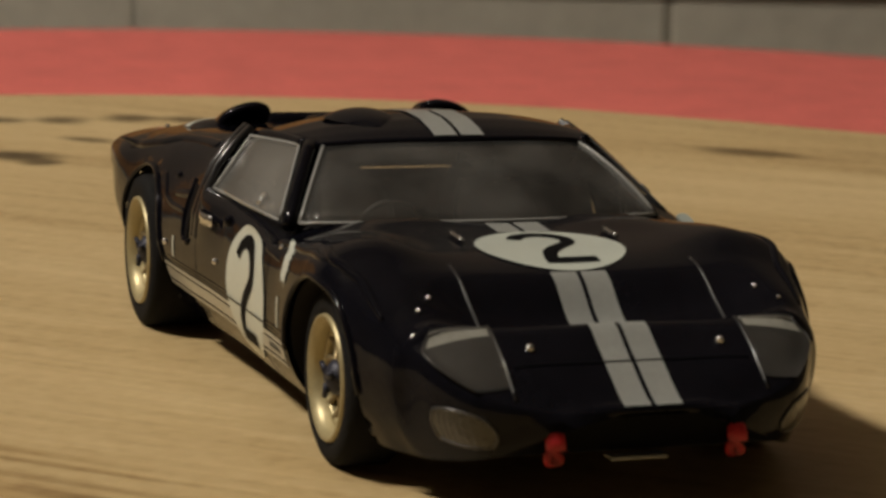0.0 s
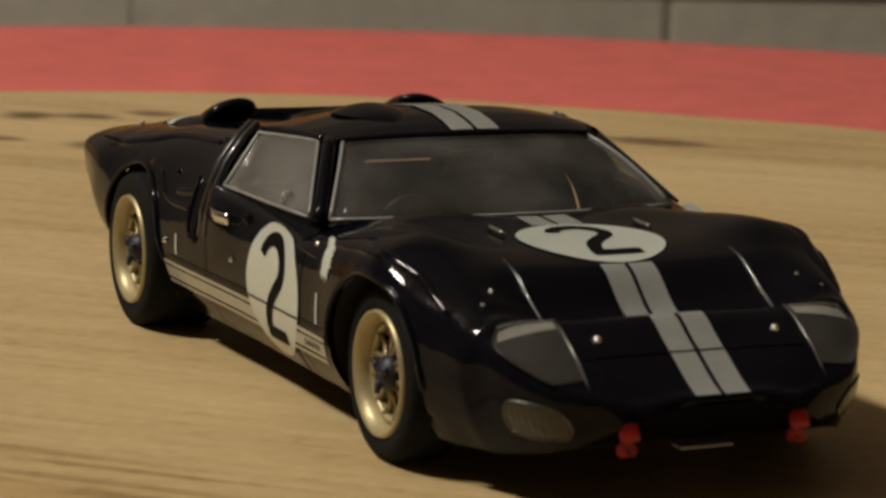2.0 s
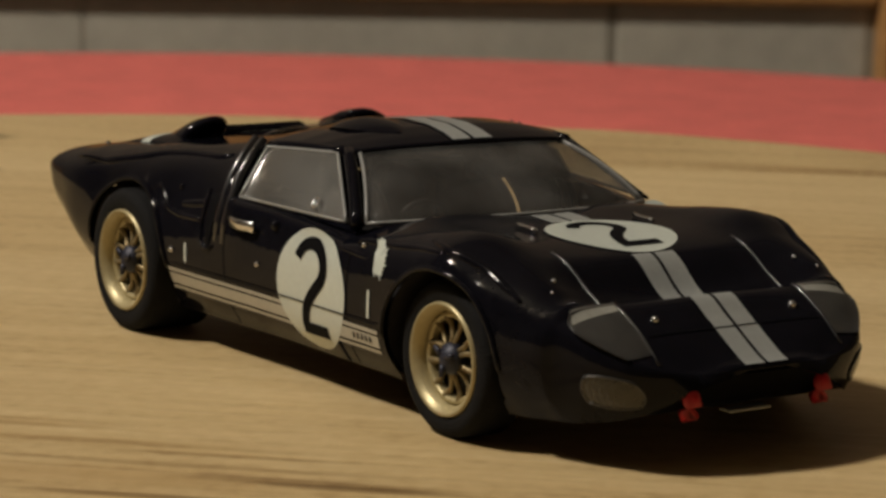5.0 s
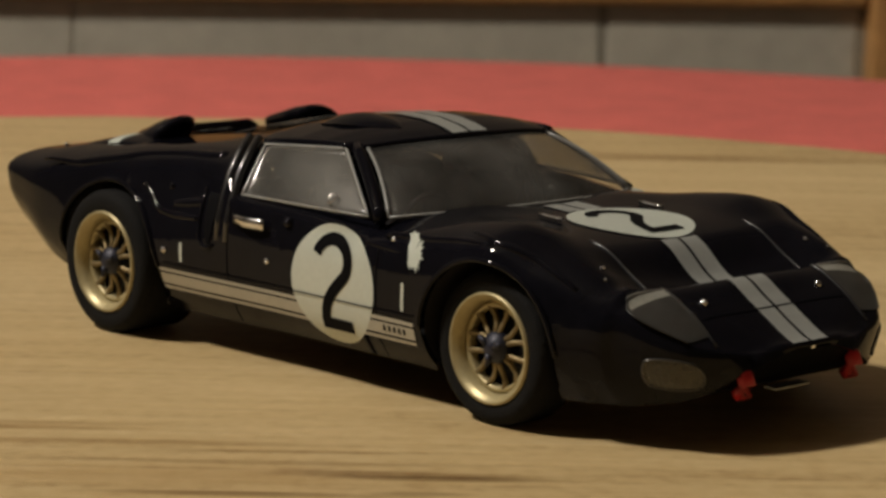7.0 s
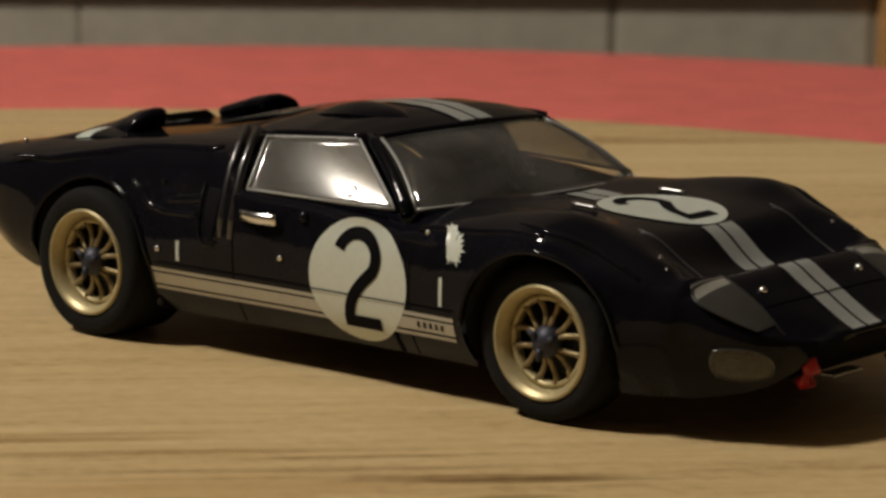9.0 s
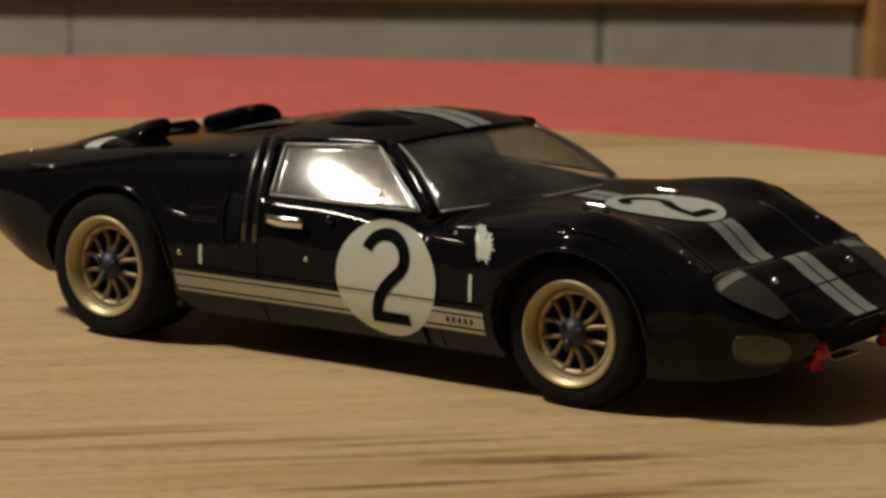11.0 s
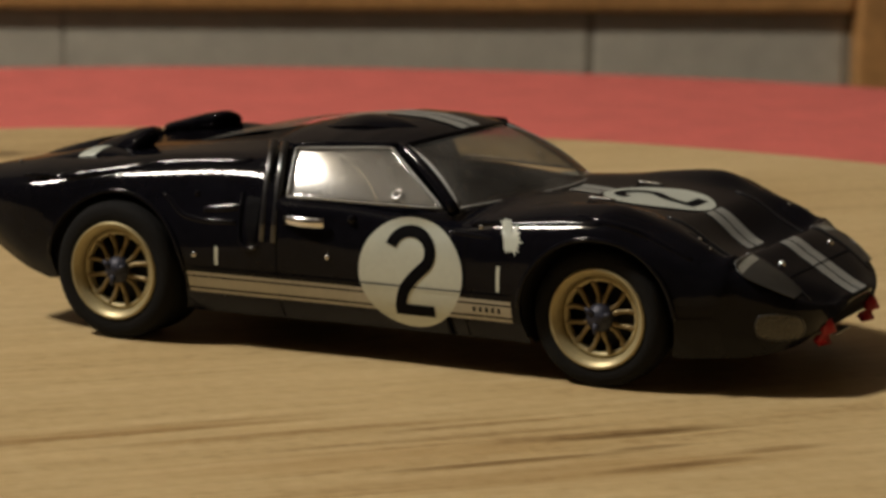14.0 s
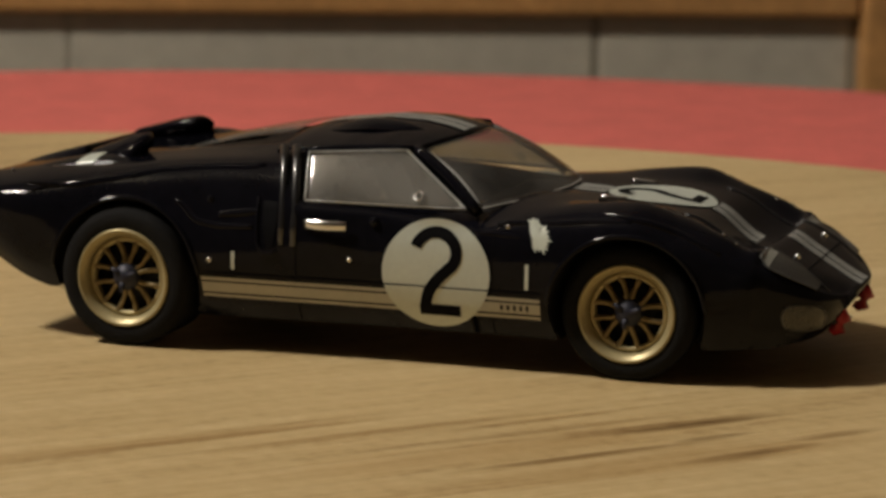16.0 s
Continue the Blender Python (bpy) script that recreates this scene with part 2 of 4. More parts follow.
def box(bm, x0, y0, z0, x1, y1, z1, bevel=0.0):
    made = bmesh.ops.create_cube(bm, size=1.0, matrix=Matrix.Translation(((x0 + x1) / 2, (y0 + y1) / 2, (z0 + z1) / 2)) @ Matrix.Diagonal((x1 - x0, y1 - y0, z1 - z0, 1)))
    if bevel:
        edges = list({e for v in made["verts"] for e in v.link_edges})
        bmesh.ops.bevel(bm, geom=edges, offset=bevel, segments=2, affect="EDGES", profile=0.5)
    return bm


def grid(bm, rows, close=False):
    """Quads over rows of points; close joins each row's end to its start."""
    vs = [[bm.verts.new(p) for p in row] for row in rows]
    for a, b in zip(vs, vs[1:]):
        n = len(a)
        for i in range(n if close else n - 1):
            j = (i + 1) % n
            try:
                bm.faces.new((a[i], a[j], b[j], b[i]))
            except ValueError:
                pass
    return vs


def lathe(bm, profile, axis_y=True, segs=48, centre=(0, 0, 0)):
    """profile: (radius, along). Turns about the y axis."""
    rows = []
    for k in range(segs + 1):
        a = 2 * math.pi * k / segs
        rows.append([Vector((centre[0] + r * math.cos(a), centre[1] + h, centre[2] + r * math.sin(a))) if axis_y
                     else Vector((centre[0] + r * math.cos(a), centre[1] + r * math.sin(a), centre[2] + h)) for r, h in profile])
    grid(bm, rows)
    bmesh.ops.remove_doubles(bm, verts=bm.verts, dist=1e-7)


def tube(bm, pts, radius, sides=8, flat=1.0):
    """A round bar along points; radius may be a list."""
    pts = [Vector(p) for p in pts]
    rows = []
    for i, p in enumerate(pts):
        d = (pts[min(i + 1, len(pts) - 1)] - pts[max(i - 1, 0)]).normalized()
        side = d.cross(Vector((0, 0, 1)))
        side = side.normalized() if side.length > 1e-4 else Vector((1, 0, 0))
        up = side.cross(d)
        r = radius[i] if isinstance(radius, (list, tuple)) else radius
        rows.append([p + side * (r * math.cos(2 * math.pi * k / sides)) + up * (r * flat * math.sin(2 * math.pi * k / sides)) for k in range(sides)])
    vs = grid(bm, rows, close=True)
    for end in (vs[0], vs[-1]):
        try:
            bm.faces.new(end)
        except ValueError:
            pass
    bmesh.ops.recalc_face_normals(bm, faces=bm.faces)


def thicken(bm, depth):
    """Gives a sheet of faces a thickness along its normals."""
    bm.normal_update()
    bmesh.ops.solidify(bm, geom=bm.faces[:], thickness=depth)


# ---- room ----
ROOM = (-2.9, -3.0, 2.6, 1.5)
TOP, GROUND = 2.10, -0.80

bm = box(bmesh.new(), ROOM[0], ROOM[1], GROUND - 0.05, ROOM[2], ROOM[3] + 0.1, GROUND)
tagged(part("floor", bm, FLOOR, smooth=False), "dull grey-brown stone floor", "floor", kind="structure")
# unseen ceiling and walls: the ceiling gives fill, brown walls darken reflections
bm = box(bmesh.new(), ROOM[0] - 0.1, ROOM[1] - 0.1, TOP, ROOM[2] + 0.1, ROOM[3] + 0.2, TOP + 0.1)
tagged(part("ceiling", bm, CEIL, smooth=False), "unseen pale plaster ceiling, added to return fill light", "ceiling", kind="structure")
for nm, b in (("wall_west", (ROOM[0] - 0.1, ROOM[1], GROUND, ROOM[0], ROOM[3], TOP)), ("wall_east", (ROOM[2], ROOM[1], GROUND, ROOM[2] + 0.1, ROOM[3], TOP)),
              ("wall_south", (ROOM[0], ROOM[1] - 0.1, GROUND, ROOM[2], ROOM[1], TOP))):
    tagged(part(nm, box(bmesh.new(), *b), WALL, smooth=False), "unseen dull brown plastered wall, kept dark for the reflections", "wall", kind="structure")
tagged(part("wall_north", box(bmesh.new(), ROOM[0], 1.5, GROUND, ROOM[2], 1.6, TOP), WALL, smooth=False), "unseen dull brown plastered wall, kept dark for the reflections", "wall", kind="structure")


# ---- low cabinet by the wall: honey wood frame with grey panels ----
def cabinet():
    th = thing("wooden_cabinet", "honey-coloured wooden cabinet with flat grey front panels", "cabinet")
    part("body", box(bmesh.new(), -1.2, 1.425, GROUND + 0.04, 0.545, 1.499, 0.10), GROUT, th, "dark carcass behind the panels", smooth=False)
    part("top", box(bmesh.new(), -1.23, 1.385, 0.101, 0.575, 1.499, 0.125, 0.004), HONEY, th, smooth=False)
    part("top_rail", box(bmesh.new(), -1.14, 1.398, -0.0675, 0.4865, 1.424, 0.1, 0.004), HONEY, th, smooth=False)
    part("bottom_rail", box(bmesh.new(), -1.14, 1.402, GROUND + 0.04, 0.4865, 1.424, GROUND + 0.12, 0.003), HONEY, th, smooth=False)
    for x in (0.488, -1.2):
        part("post", box(bmesh.new(), x, 1.394, GROUND, x + 0.058, 1.4245, 0.1, 0.004), HONEY, th, smooth=False)
    z0, z1 = GROUND + 0.121, -0.0685
    for x0, x1 in ((-1.14, -0.76), (-0.759, -0.405), (-0.404, -0.0492), (-0.0484, 0.3036), (0.3084, 0.4825)):
        part("panel", box(bmesh.new(), x0, 1.410, z0, x1, 1.424, z1, 0.002), TILE, th, "smooth grey panel", smooth=False)
    # gaps closed by strips; the shade in them is put into the colour
    for x0, x1 in ((0.3037, 0.3083), (0.4826, 0.4878)):
        part("gap_fill", box(bmesh.new(), x0, 1.4108, z0, x1, 1.424, z1), GROUT, th, "strip in the shaded tone of the gap between panels", smooth=False)
    part("gap_fill", box(bmesh.new(), -0.0491, 1.4106, z0, -0.0485, 1.424, z1), TILE, th, smooth=False)
    return th


cabinet()

# ---- table and red cloth ----
TZ = -0.045
TC = (0.035, 0.320)
table = thing("round_table", "round wooden table under a red cloth", "table")
bm = bmesh.new()
lathe(bm, [(0.0, TZ - 0.03), (0.44, TZ - 0.03), (0.455, TZ - 0.024), (0.457, TZ - 0.006), (0.453, TZ - 0.002), (0.0, TZ - 0.002)], axis_y=False, segs=64, centre=(TC[0], TC[1], 0))
part("tabletop", bm, HONEY, table)
for k in range(4):
    a = math.pi / 4 + k * math.pi / 2
    bm = bmesh.new()
    lx, ly = TC[0] + 0.33 * math.cos(a), TC[1] + 0.33 * math.sin(a)
    tube(bm, [(lx + 0.03 * math.cos(a), ly + 0.03 * math.sin(a), GROUND), (lx, ly, TZ - 0.03)], [0.018, 0.026], 12)
    part("leg", bm, HONEY, table)
bm = bmesh.new()
prof = [(0.0, TZ), (0.25, TZ), (0.45, TZ), (0.464, TZ - 0.001), (0.469, TZ - 0.005)]
rows = []
for k in range(161):
    a = 2 * math.pi * k / 160
    wav = 0.012 * math.sin(11 * a) + 0.006 * math.sin(23 * a + 1)
    pts = [(r, z) for r, z in prof] + [(0.472 + wav * f, TZ - 0.005 - 0.22 * f) for f in (0.2, 0.45, 0.7, 1.0)]
    rows.append([Vector((TC[0] + r * math.cos(a), TC[1] + r * math.sin(a), z)) for r, z in pts])
grid(bm, rows)
bmesh.ops.remove_doubles(bm, verts=bm.verts, dist=1e-6)
tagged(part("tablecloth", bm, CLOTH), "plain red felt cloth spread over the round table", "tablecloth")

# ---- hanging lamp ----
lamp = thing("pendant_lamp", "small pale pendant lamp shade hanging from the ceiling", "lamp")
bm = bmesh.new()
lathe(bm, [(0.03, 0.11), (0.05, 0.10), (0.10, 0.02), (0.105, 0.02), (0.055, 0.105), (0.03, 0.115)], axis_y=False, segs=40)
sh = part("shade", bm, SHADE, lamp)
bm = bmesh.new()
tube(bm, [(0, 0, 0.11), (0, 0, TOP - LAMP.z)], 0.004, 8)
part("cord", bm, TRIM, lamp)
lamp.location = LAMP

# ---- revolving wooden disc ----
disc = thing("turntable", "round pale pine turntable board with visible knots and grain", "turntable")


def disc_boards():
    c, s = math.cos(GRAIN), math.sin(GRAIN)
    edges = [-RD, -0.128, -0.083, -0.041, 0.004, 0.049, 0.091, 0.135, RD]
    for v0, v1 in zip(edges, edges[1:]):
        bm = bmesh.new()
        n = 40
        top, low = [], []
        lo, hi = max(v0, -RD * 0.9999), min(v1, RD * 0.9999)
        outline = []
        for k in range(n + 1):
            v = lo + (hi - lo) * k / n
            outline.append((math.sqrt(RD * RD - v * v), v))
        for k in range(n, -1, -1):
            v = lo + (hi - lo) * k / n
            outline.append((-math.sqrt(RD * RD - v * v), v))
        ring = [(0.0, 0.0015), (0.0015, 0.0), (0.0175, 0.0), (0.019, 0.0015)]
        levels = []
        for depth, inset in ring:
            f = 1 - inset / RD
            levels.append([bm.verts.new((u * f, v if abs(v) < RD * 0.99 else v * f, -depth)) for u, v in outline])
        for a, b in zip(levels, levels[1:]):
            for i in range(len(a)):
                j = (i + 1) % len(a)
                try:
                    bm.faces.new((a[i], b[i], b[j], a[j]))
                except ValueError:
                    pass
        bm.faces.new(levels[0])
        bm.faces.new(list(reversed(levels[-1])))
        bmesh.ops.recalc_face_normals(bm, faces=bm.faces)
        ob = part("board", bm, PINE, disc, smooth=False)
        ob.rotation_euler = (0, 0, GRAIN)


disc_boards()
bm = bmesh.new()
lathe(bm, [(0.0, TZ + 0.0006), (0.075, TZ + 0.0006), (0.08, TZ + 0.004), (0.08, -0.022), (0.076, -0.0195), (0.0, -0.0195)], axis_y=False, segs=64)
part("foot", bm, PINE, disc, "round pine foot ring")

# ---- model car: built in its own 1:24-like units, scaled by U; x to the nose, y to its left ----
car = thing("model_car", "glossy black die-cast racing car with silver stripes and number roundels", "model car")

# stations along x: rocker, lower side, widest, shoulder, crest, valley (y, z each) and centre height
STATIONS = [
    (89.3, 4, 15.6, 4.5, 15.7, 5, 15.8, 4.7, 15.9, 4.4, 15.8, 3, 16.2, 16.2),
    (88.1, 11, 13.5, 12, 14, 13, 14.8, 12.7, 15.6, 10.8, 15.9, 7, 16.6, 16.6),
    (86.3, 17, 11, 18, 12, 19.3, 14.2, 19, 16.1, 16.1, 16.6, 9, 17.5, 17.5),
    (84.1, 21, 9, 22.5, 11, 23.8, 14.6, 23.2, 17.3, 19.4, 17.9, 12, 18.9, 18.8),
    (79, 25.2, 7.5, 26.9, 11, 28, 15.8, 27.5, 19.6, 24.4, 21.1, 16.5, 21.9, 22),
    (74, 28, 6.8, 30.1, 11.5, 30.9, 17.1, 30.2, 21.6, 26.5, 23.8, 18, 24.3, 24.7),
    (73, 28.4, 6.8, 30.9, 11.5, 32, 17.1, 31.2, 21.5, 26.9, 25.2, 18, 24.5, 24.4),
    (71.8, 28.7, 6.7, 31.4, 11.6, 32.6, 17.3, 31.7, 22, 27.2, 25.2, 18, 23.1, 21.8),
    (67.5, 30.5, 6.5, 33.2, 12, 34, 17.9, 32.6, 23.7, 27.4, 27.1, 18.5, 25, 23.1),
    (59, 32, 6.4, 35.6, 12, 36.4, 18.6, 35.1, 26.4, 27.5, 30.2, 18, 29.7, 29.1),
    (50, 32.6, 6.3, 35.9, 12, 37, 19, 36.8, 29.1, 28.1, 33.1, 17.5, 31, 30.5),
    (40, 33.5, 6.5, 36.6, 12, 37.8, 19, 36.4, 28.4, 29.1, 32.2, 18, 31.3, 30.9),
    (30, 34, 6.8, 36.6, 11.5, 37.6, 18, 36.6, 26.8, 31.8, 30.1, 18, 31.9, 31.3),
    (21, 34.3, 6.8, 36.8, 11, 37.8, 17, 37.3, 25.8, 33.8, 28.2, 20, 31.3, 31.3),
    (0, 34.8, 6.8, 37.2, 11, 38.6, 17, 38.2, 25.4, 35.2, 30, 20, 30.2, 30.2),
    (-14, 35.6, 6.7, 38, 11, 39.6, 17, 39.4, 25.8, 36.4, 30.6, 22, 30.5, 30.5),
    (-19.5, 36, 6.7, 38.4, 11, 40.1, 17.5, 39.3, 26.4, 34.6, 35.0, 25, 38.8, 42.3),
    (-30, 36.6, 6.7, 39.2, 11.5, 41, 18.5, 39.2, 27.8, 33.3, 36.0, 22, 38.2, 40.5),
    (-46, 37.6, 7, 40.6, 13, 42.1, 20, 39.6, 29.2, 33.6, 35.3, 20, 36.6, 37),
    (-60, 38.4, 8.5, 41, 14, 42, 20.5, 40.0, 29.0, 34.6, 33.6, 20, 35.2, 35.2),
    (-72, 38.6, 11.5, 41, 15.8, 41.9, 21, 40.9, 29, 32.3, 32.8, 19, 33.9, 33.9),
    (-82, 38.2, 16.8, 40, 20, 40.8, 23.6, 40.1, 28.8, 32, 31.5, 18, 32.1, 32.2),
    (-87.2, 37.7, 19.8, 39.1, 22.2, 39.8, 24.8, 39.3, 28.6, 32, 30.8, 17, 31, 31),
    (-89, 36.8, 22, 38, 23.4, 38.6, 25.2, 38.1, 28.2, 31, 29.9, 17, 30.2, 30.2),
]
SX = np.array([s[0] for s in STATIONS][::-1])
SV = np.array([s[1:] for s in STATIONS][::-1])


def monotone(xs, ys):
    """Slopes of a shape-keeping cubic through the columns of ys."""
    h = np.diff(xs)[:, None]
    d = np.diff(ys, axis=0) / h
    m = np.zeros_like(ys)
    m[0], m[-1] = d[0], d[-1]
    w1, w2 = 2 * h[1:] + h[:-1], h[1:] + 2 * h[:-1]
    same = d[:-1] * d[1:] > 0
    with np.errstate(divide="ignore", invalid="ignore"):
        m[1:-1] = np.where(same, (w1 + w2) / (w1 / d[:-1] + w2 / d[1:]), 0)
    return m


SM = monotone(SX, SV)


def controls(x):
    x = min(max(x, SX[0]), SX[-1])
    i = min(int(np.searchsorted(SX, x, side="right")) - 1, len(SX) - 2)
    h = SX[i + 1] - SX[i]
    t = (x - SX[i]) / h
    v = (2 * t**3 - 3 * t**2 + 1) * SV[i] + (t**3 - 2 * t**2 + t) * h * SM[i] + (3 * t**2 - 2 * t**3) * SV[i + 1] + (t**3 - t**2) * h * SM[i + 1]
    return [(v[2 * k], v[2 * k + 1]) for k in range(6)] + [(0.0, v[12])]


def section(x, steps=7):
    """Points (y, z) from the rocker up over the crest to the centre line."""
    c = controls(x)
    full = [(c[0][0] * 2 - c[1][0], c[0][1] * 2 - c[1][1])] + c + [(-c[5][0], c[5][1])]
    pts = []
    for i in range(1, 7):
        p0, p1, p2, p3 = (np.array(full[j]) for j in (i - 1, i, i + 1, i + 2))
        for k in range(steps):
            t = k / steps
            pts.append(0.5 * (2 * p1 + (p2 - p0) * t + (2 * p0 - 5 * p1 + 4 * p2 - p3) * t * t + (3 * p1 - p0 - 3 * p2 + p3) * t**3))
    pts.append(np.array(c[6]))
    return np.array(pts)


def side_y(x, z):
    s = section(x)[:25]
    o = np.argsort(s[:, 1])
    return float(np.interp(z, s[o, 1], s[o, 0]))


def top_z(x, y):
    s = section(x)[24:][::-1]
    return float(np.interp(abs(y), s[:, 0], s[:, 1]))


def V(x, y, z):
    """Model units to metres; the shell above the belt leans a touch to its right."""
    return Vector((x * U, (y - 0.09 * max(0.0, z - 28)) * U, z * U))


HUBS = {"front": (50.25, 12.9, 14.7), "rear": (-50.25, 13.6, 15.5)}


def body():
    bm = bmesh.new()
    xs = np.unique(np.concatenate([np.arange(-89, 89.2, 1.1), SX]))
    rows = []
    for x in xs:
        s = section(float(x))
        right = [V(x, -y, z) for y, z in s]
        left = [V(x, y, z) for y, z in s[-2::-1]]
        rows.append(right + left)
    vs = grid(bm, rows)
    bm.faces.new(vs[-1])
    bm.faces.new(list(reversed(vs[0])))
    # wheel openings and the open cockpit
    drop = []
    for f in bm.faces:
        c = f.calc_center_median() / U
        inside = -14.5 < c.x < 20 + 8 * (1 - (c.y / 30) ** 2) and abs(c.y) < 31 and c.z > 28.5
        screen = -48.5 < c.x < -14 and abs(c.y) < 12.5 and c.z > 31
        if inside or screen:
            drop.append(f)
            continue
        if abs(c.y) > 22 and len(f.verts) == 4:
            for hx, hz, r in HUBS.values():
                if math.hypot(c.x - hx, c.z - hz) < r:
                    drop.append(f)
                    break
    bmesh.ops.delete(bm, geom=drop, context="FACES")
    for v in bm.verts:
        if v.is_boundary and abs(v.co.y) > 22 * U:
            for hx, hz, r in HUBS.values():
                dx, dz = v.co.x / U - hx, v.co.z / U - hz
                d = math.hypot(dx, dz)
                if abs(d - r) < 2.2 and v.co.z / U > 6.9:
                    v.co.x, v.co.z = (hx + dx * r / d) * U, (hz + dz * r / d) * U
    bmesh.ops.recalc_face_normals(bm, faces=bm.faces)
    ob = part("body", bm, PAINT, car, "glossy black bodywork")
    return ob


the_body = body()

# wheel arch lips, inner arches and floor pan
for hx, hz, r in HUBS.values():
    for sgn in (-1, 1):
        bm = bmesh.new()
        rows = []
        for k in range(41):
            a = math.radians(-20 + 226 * k / 40)
            x = hx + r * math.cos(a)
            z = max(hz + r * math.sin(a), controls(x)[0][1] + 0.15)
            yo = side_y(x, z) - 1.0
            rows.append([V(x, sgn * yo, z), V(x, sgn * (yo - 9), z), V(x, sgn * 20, z)])
        grid(bm, rows)
        part("inner_arch", bm, INSIDE, car, "matt black inner wheel arch")
bm = bmesh.new()
rows = []
for x in np.linspace(-88.5, 84, 90):
    (ay, az) = controls(float(x))[0]
    near = any(abs(x - hx) < r + 0.5 for hx, hz, r in HUBS.values())
    wide = 24.5 if near else ay - 0.3
    rows.append([V(x, wide * u, az + 0.25) for u in (-1, -0.5, 0, 0.5, 1)])
grid(bm, rows)
thicken(bm, 0.5 * U)
bmesh.ops.recalc_face_normals(bm, faces=bm.faces)
part("floor_pan", bm, TRIM, car, "matt black underside", smooth=False)
for hx, hz, r in HUBS.values():
    for sgn in (-1, 1):
        bm = bmesh.new()
        box(bm, (hx - r - 1) * U, sgn * 24.3 * U - 0.2 * U, 6.5 * U, (hx + r + 1) * U, sgn * 24.3 * U + 0.2 * U, (hz + r - 1) * U)
        part("wheel_well", bm, INSIDE, car, "dark inner wall of the wheel well", smooth=False)

# rolled lips round the wheel openings
for hx, hz, r in HUBS.values():
    for sgn in (-1, 1):
        pts = []
        for k in range(37):
            a = math.radians(4 + 172 * k / 36)
            x, z = hx + (r + 0.25) * math.cos(a), hz + (r + 0.25) * math.sin(a)
            pts.append(V(x, sgn * (side_y(x, z) + 0.05), z))
        bm = bmesh.new()
        tube(bm, pts, 0.5 * U, 8)
        part("arch_lip", bm, PAINT, car)

# ---- cabin ----
bm = bmesh.new()
box(bm, 12 * U, -29 * U, 22 * U, 24 * U, 29 * U, 28.6 * U, 1.2 * U)
part("dashboard", bm, INSIDE, car, smooth=False)
for sgn in (-1, 1):
    bm = bmesh.new()
    box(bm, -10 * U, (sgn * 13 - 8) * U, 8 * U, 9 * U, (sgn * 13 + 8) * U, 15 * U, 1.5 * U)
    seat = part("seat", bm, INSIDE, car, smooth=False)
    bm = bmesh.new()
    rows = []
    for k in range(9):
        f = k / 8
        wid = 8 - 2.6 * f**3
        rows.append([V(-9 - 6.5 * f + 1.6 * abs(u) ** 2, sgn * 13 + wid * u, 14 + 17.5 * f) for u in np.linspace(-1, 1, 9)])
    grid(bm, rows)
    thicken(bm, 1.6 * U)
    part("seat_back", bm, INSIDE, car)
bm = bmesh.new()
tube(bm, [V(9.5 + 1.5 * math.sin(a), -13 + 5.2 * math.cos(a), 27.5 + 4.4 * math.sin(a)) for a in np.linspace(0, 2 * math.pi, 25)], 0.5 * U, 6)
tube(bm, [V(9.5, -13, 27.5), V(14, -13, 26)], 0.7 * U, 6)
part("steering_wheel", bm, TRIM, car)


# ---- roof, pillars, panes ----
def roof_at(x, v):
    """A point of the roof skin; v from -1 (its right) to 1."""
    xs = [-24, -19.5, -8, 0, 5, 9]
    half = np.interp(x, xs, [25.5, 26, 26.8, 26, 24.6, 23.2])
    mid = np.interp(x, xs, [41.6, 42.6, 43.9, 43.7, 42.8, 41.6])
    edge = np.interp(x, xs, [38.8, 39.2, 40.4, 40.9, 40.9, 40.6])
    return x - 4 * v * v * (max(x, -24) + 24) / 33, half * v, edge + (mid - edge) * (1 - abs(v) ** 2.6)


def roof():
    bm = bmesh.new()
    rows = [[V(*roof_at(x, v)) for v in np.linspace(-1, 1, 33)] for x in np.linspace(-24, 9, 30)]
    grid(bm, rows)
    thicken(bm, -0.9 * U)
    bmesh.ops.recalc_face_normals(bm, faces=bm.faces)
    return part("roof", bm, PAINT, car, "glossy black roof panel")


roof()


def ws_base(v):
    return 29.5 - 9.2 * v * v, (31.1 if v < 0 else 28.9) * v, 31.6 - 1.2 * v * v


def ws_top(v):
    x, y, z = roof_at(9, v)
    return x + 0.3, y * (0.965 if v < 0 else 0.94), z - 0.4


def pane(name, a, b, bulge, label, n=21, m=11, v0=-1.0, v1=1.0, material=None, round_out=0.0):
    bm = bmesh.new()
    rows = []
    for j in range(m):
        f = j / (m - 1)
        row = []
        for v in np.linspace(v0, v1, n):
            p, q = Vector(a(v)), Vector(b(v))
            c = p.lerp(q, f) + Vector(bulge) * (4 * f * (1 - f)) + Vector((0, round_out * (1 - v * v), 0))
            row.append(V(*c))
        rows.append(row)
    grid(bm, rows)
    thicken(bm, 0.35 * U)
    ob = part(name, bm, material or GLASS, car, label)
    ob.visible_shadow = False
    return ob


def bead(name, pts, r, material, label=""):
    bm = bmesh.new()
    tube(bm, [V(*p) for p in pts], r * U, 6)
    return part(name, bm, material, car, label)


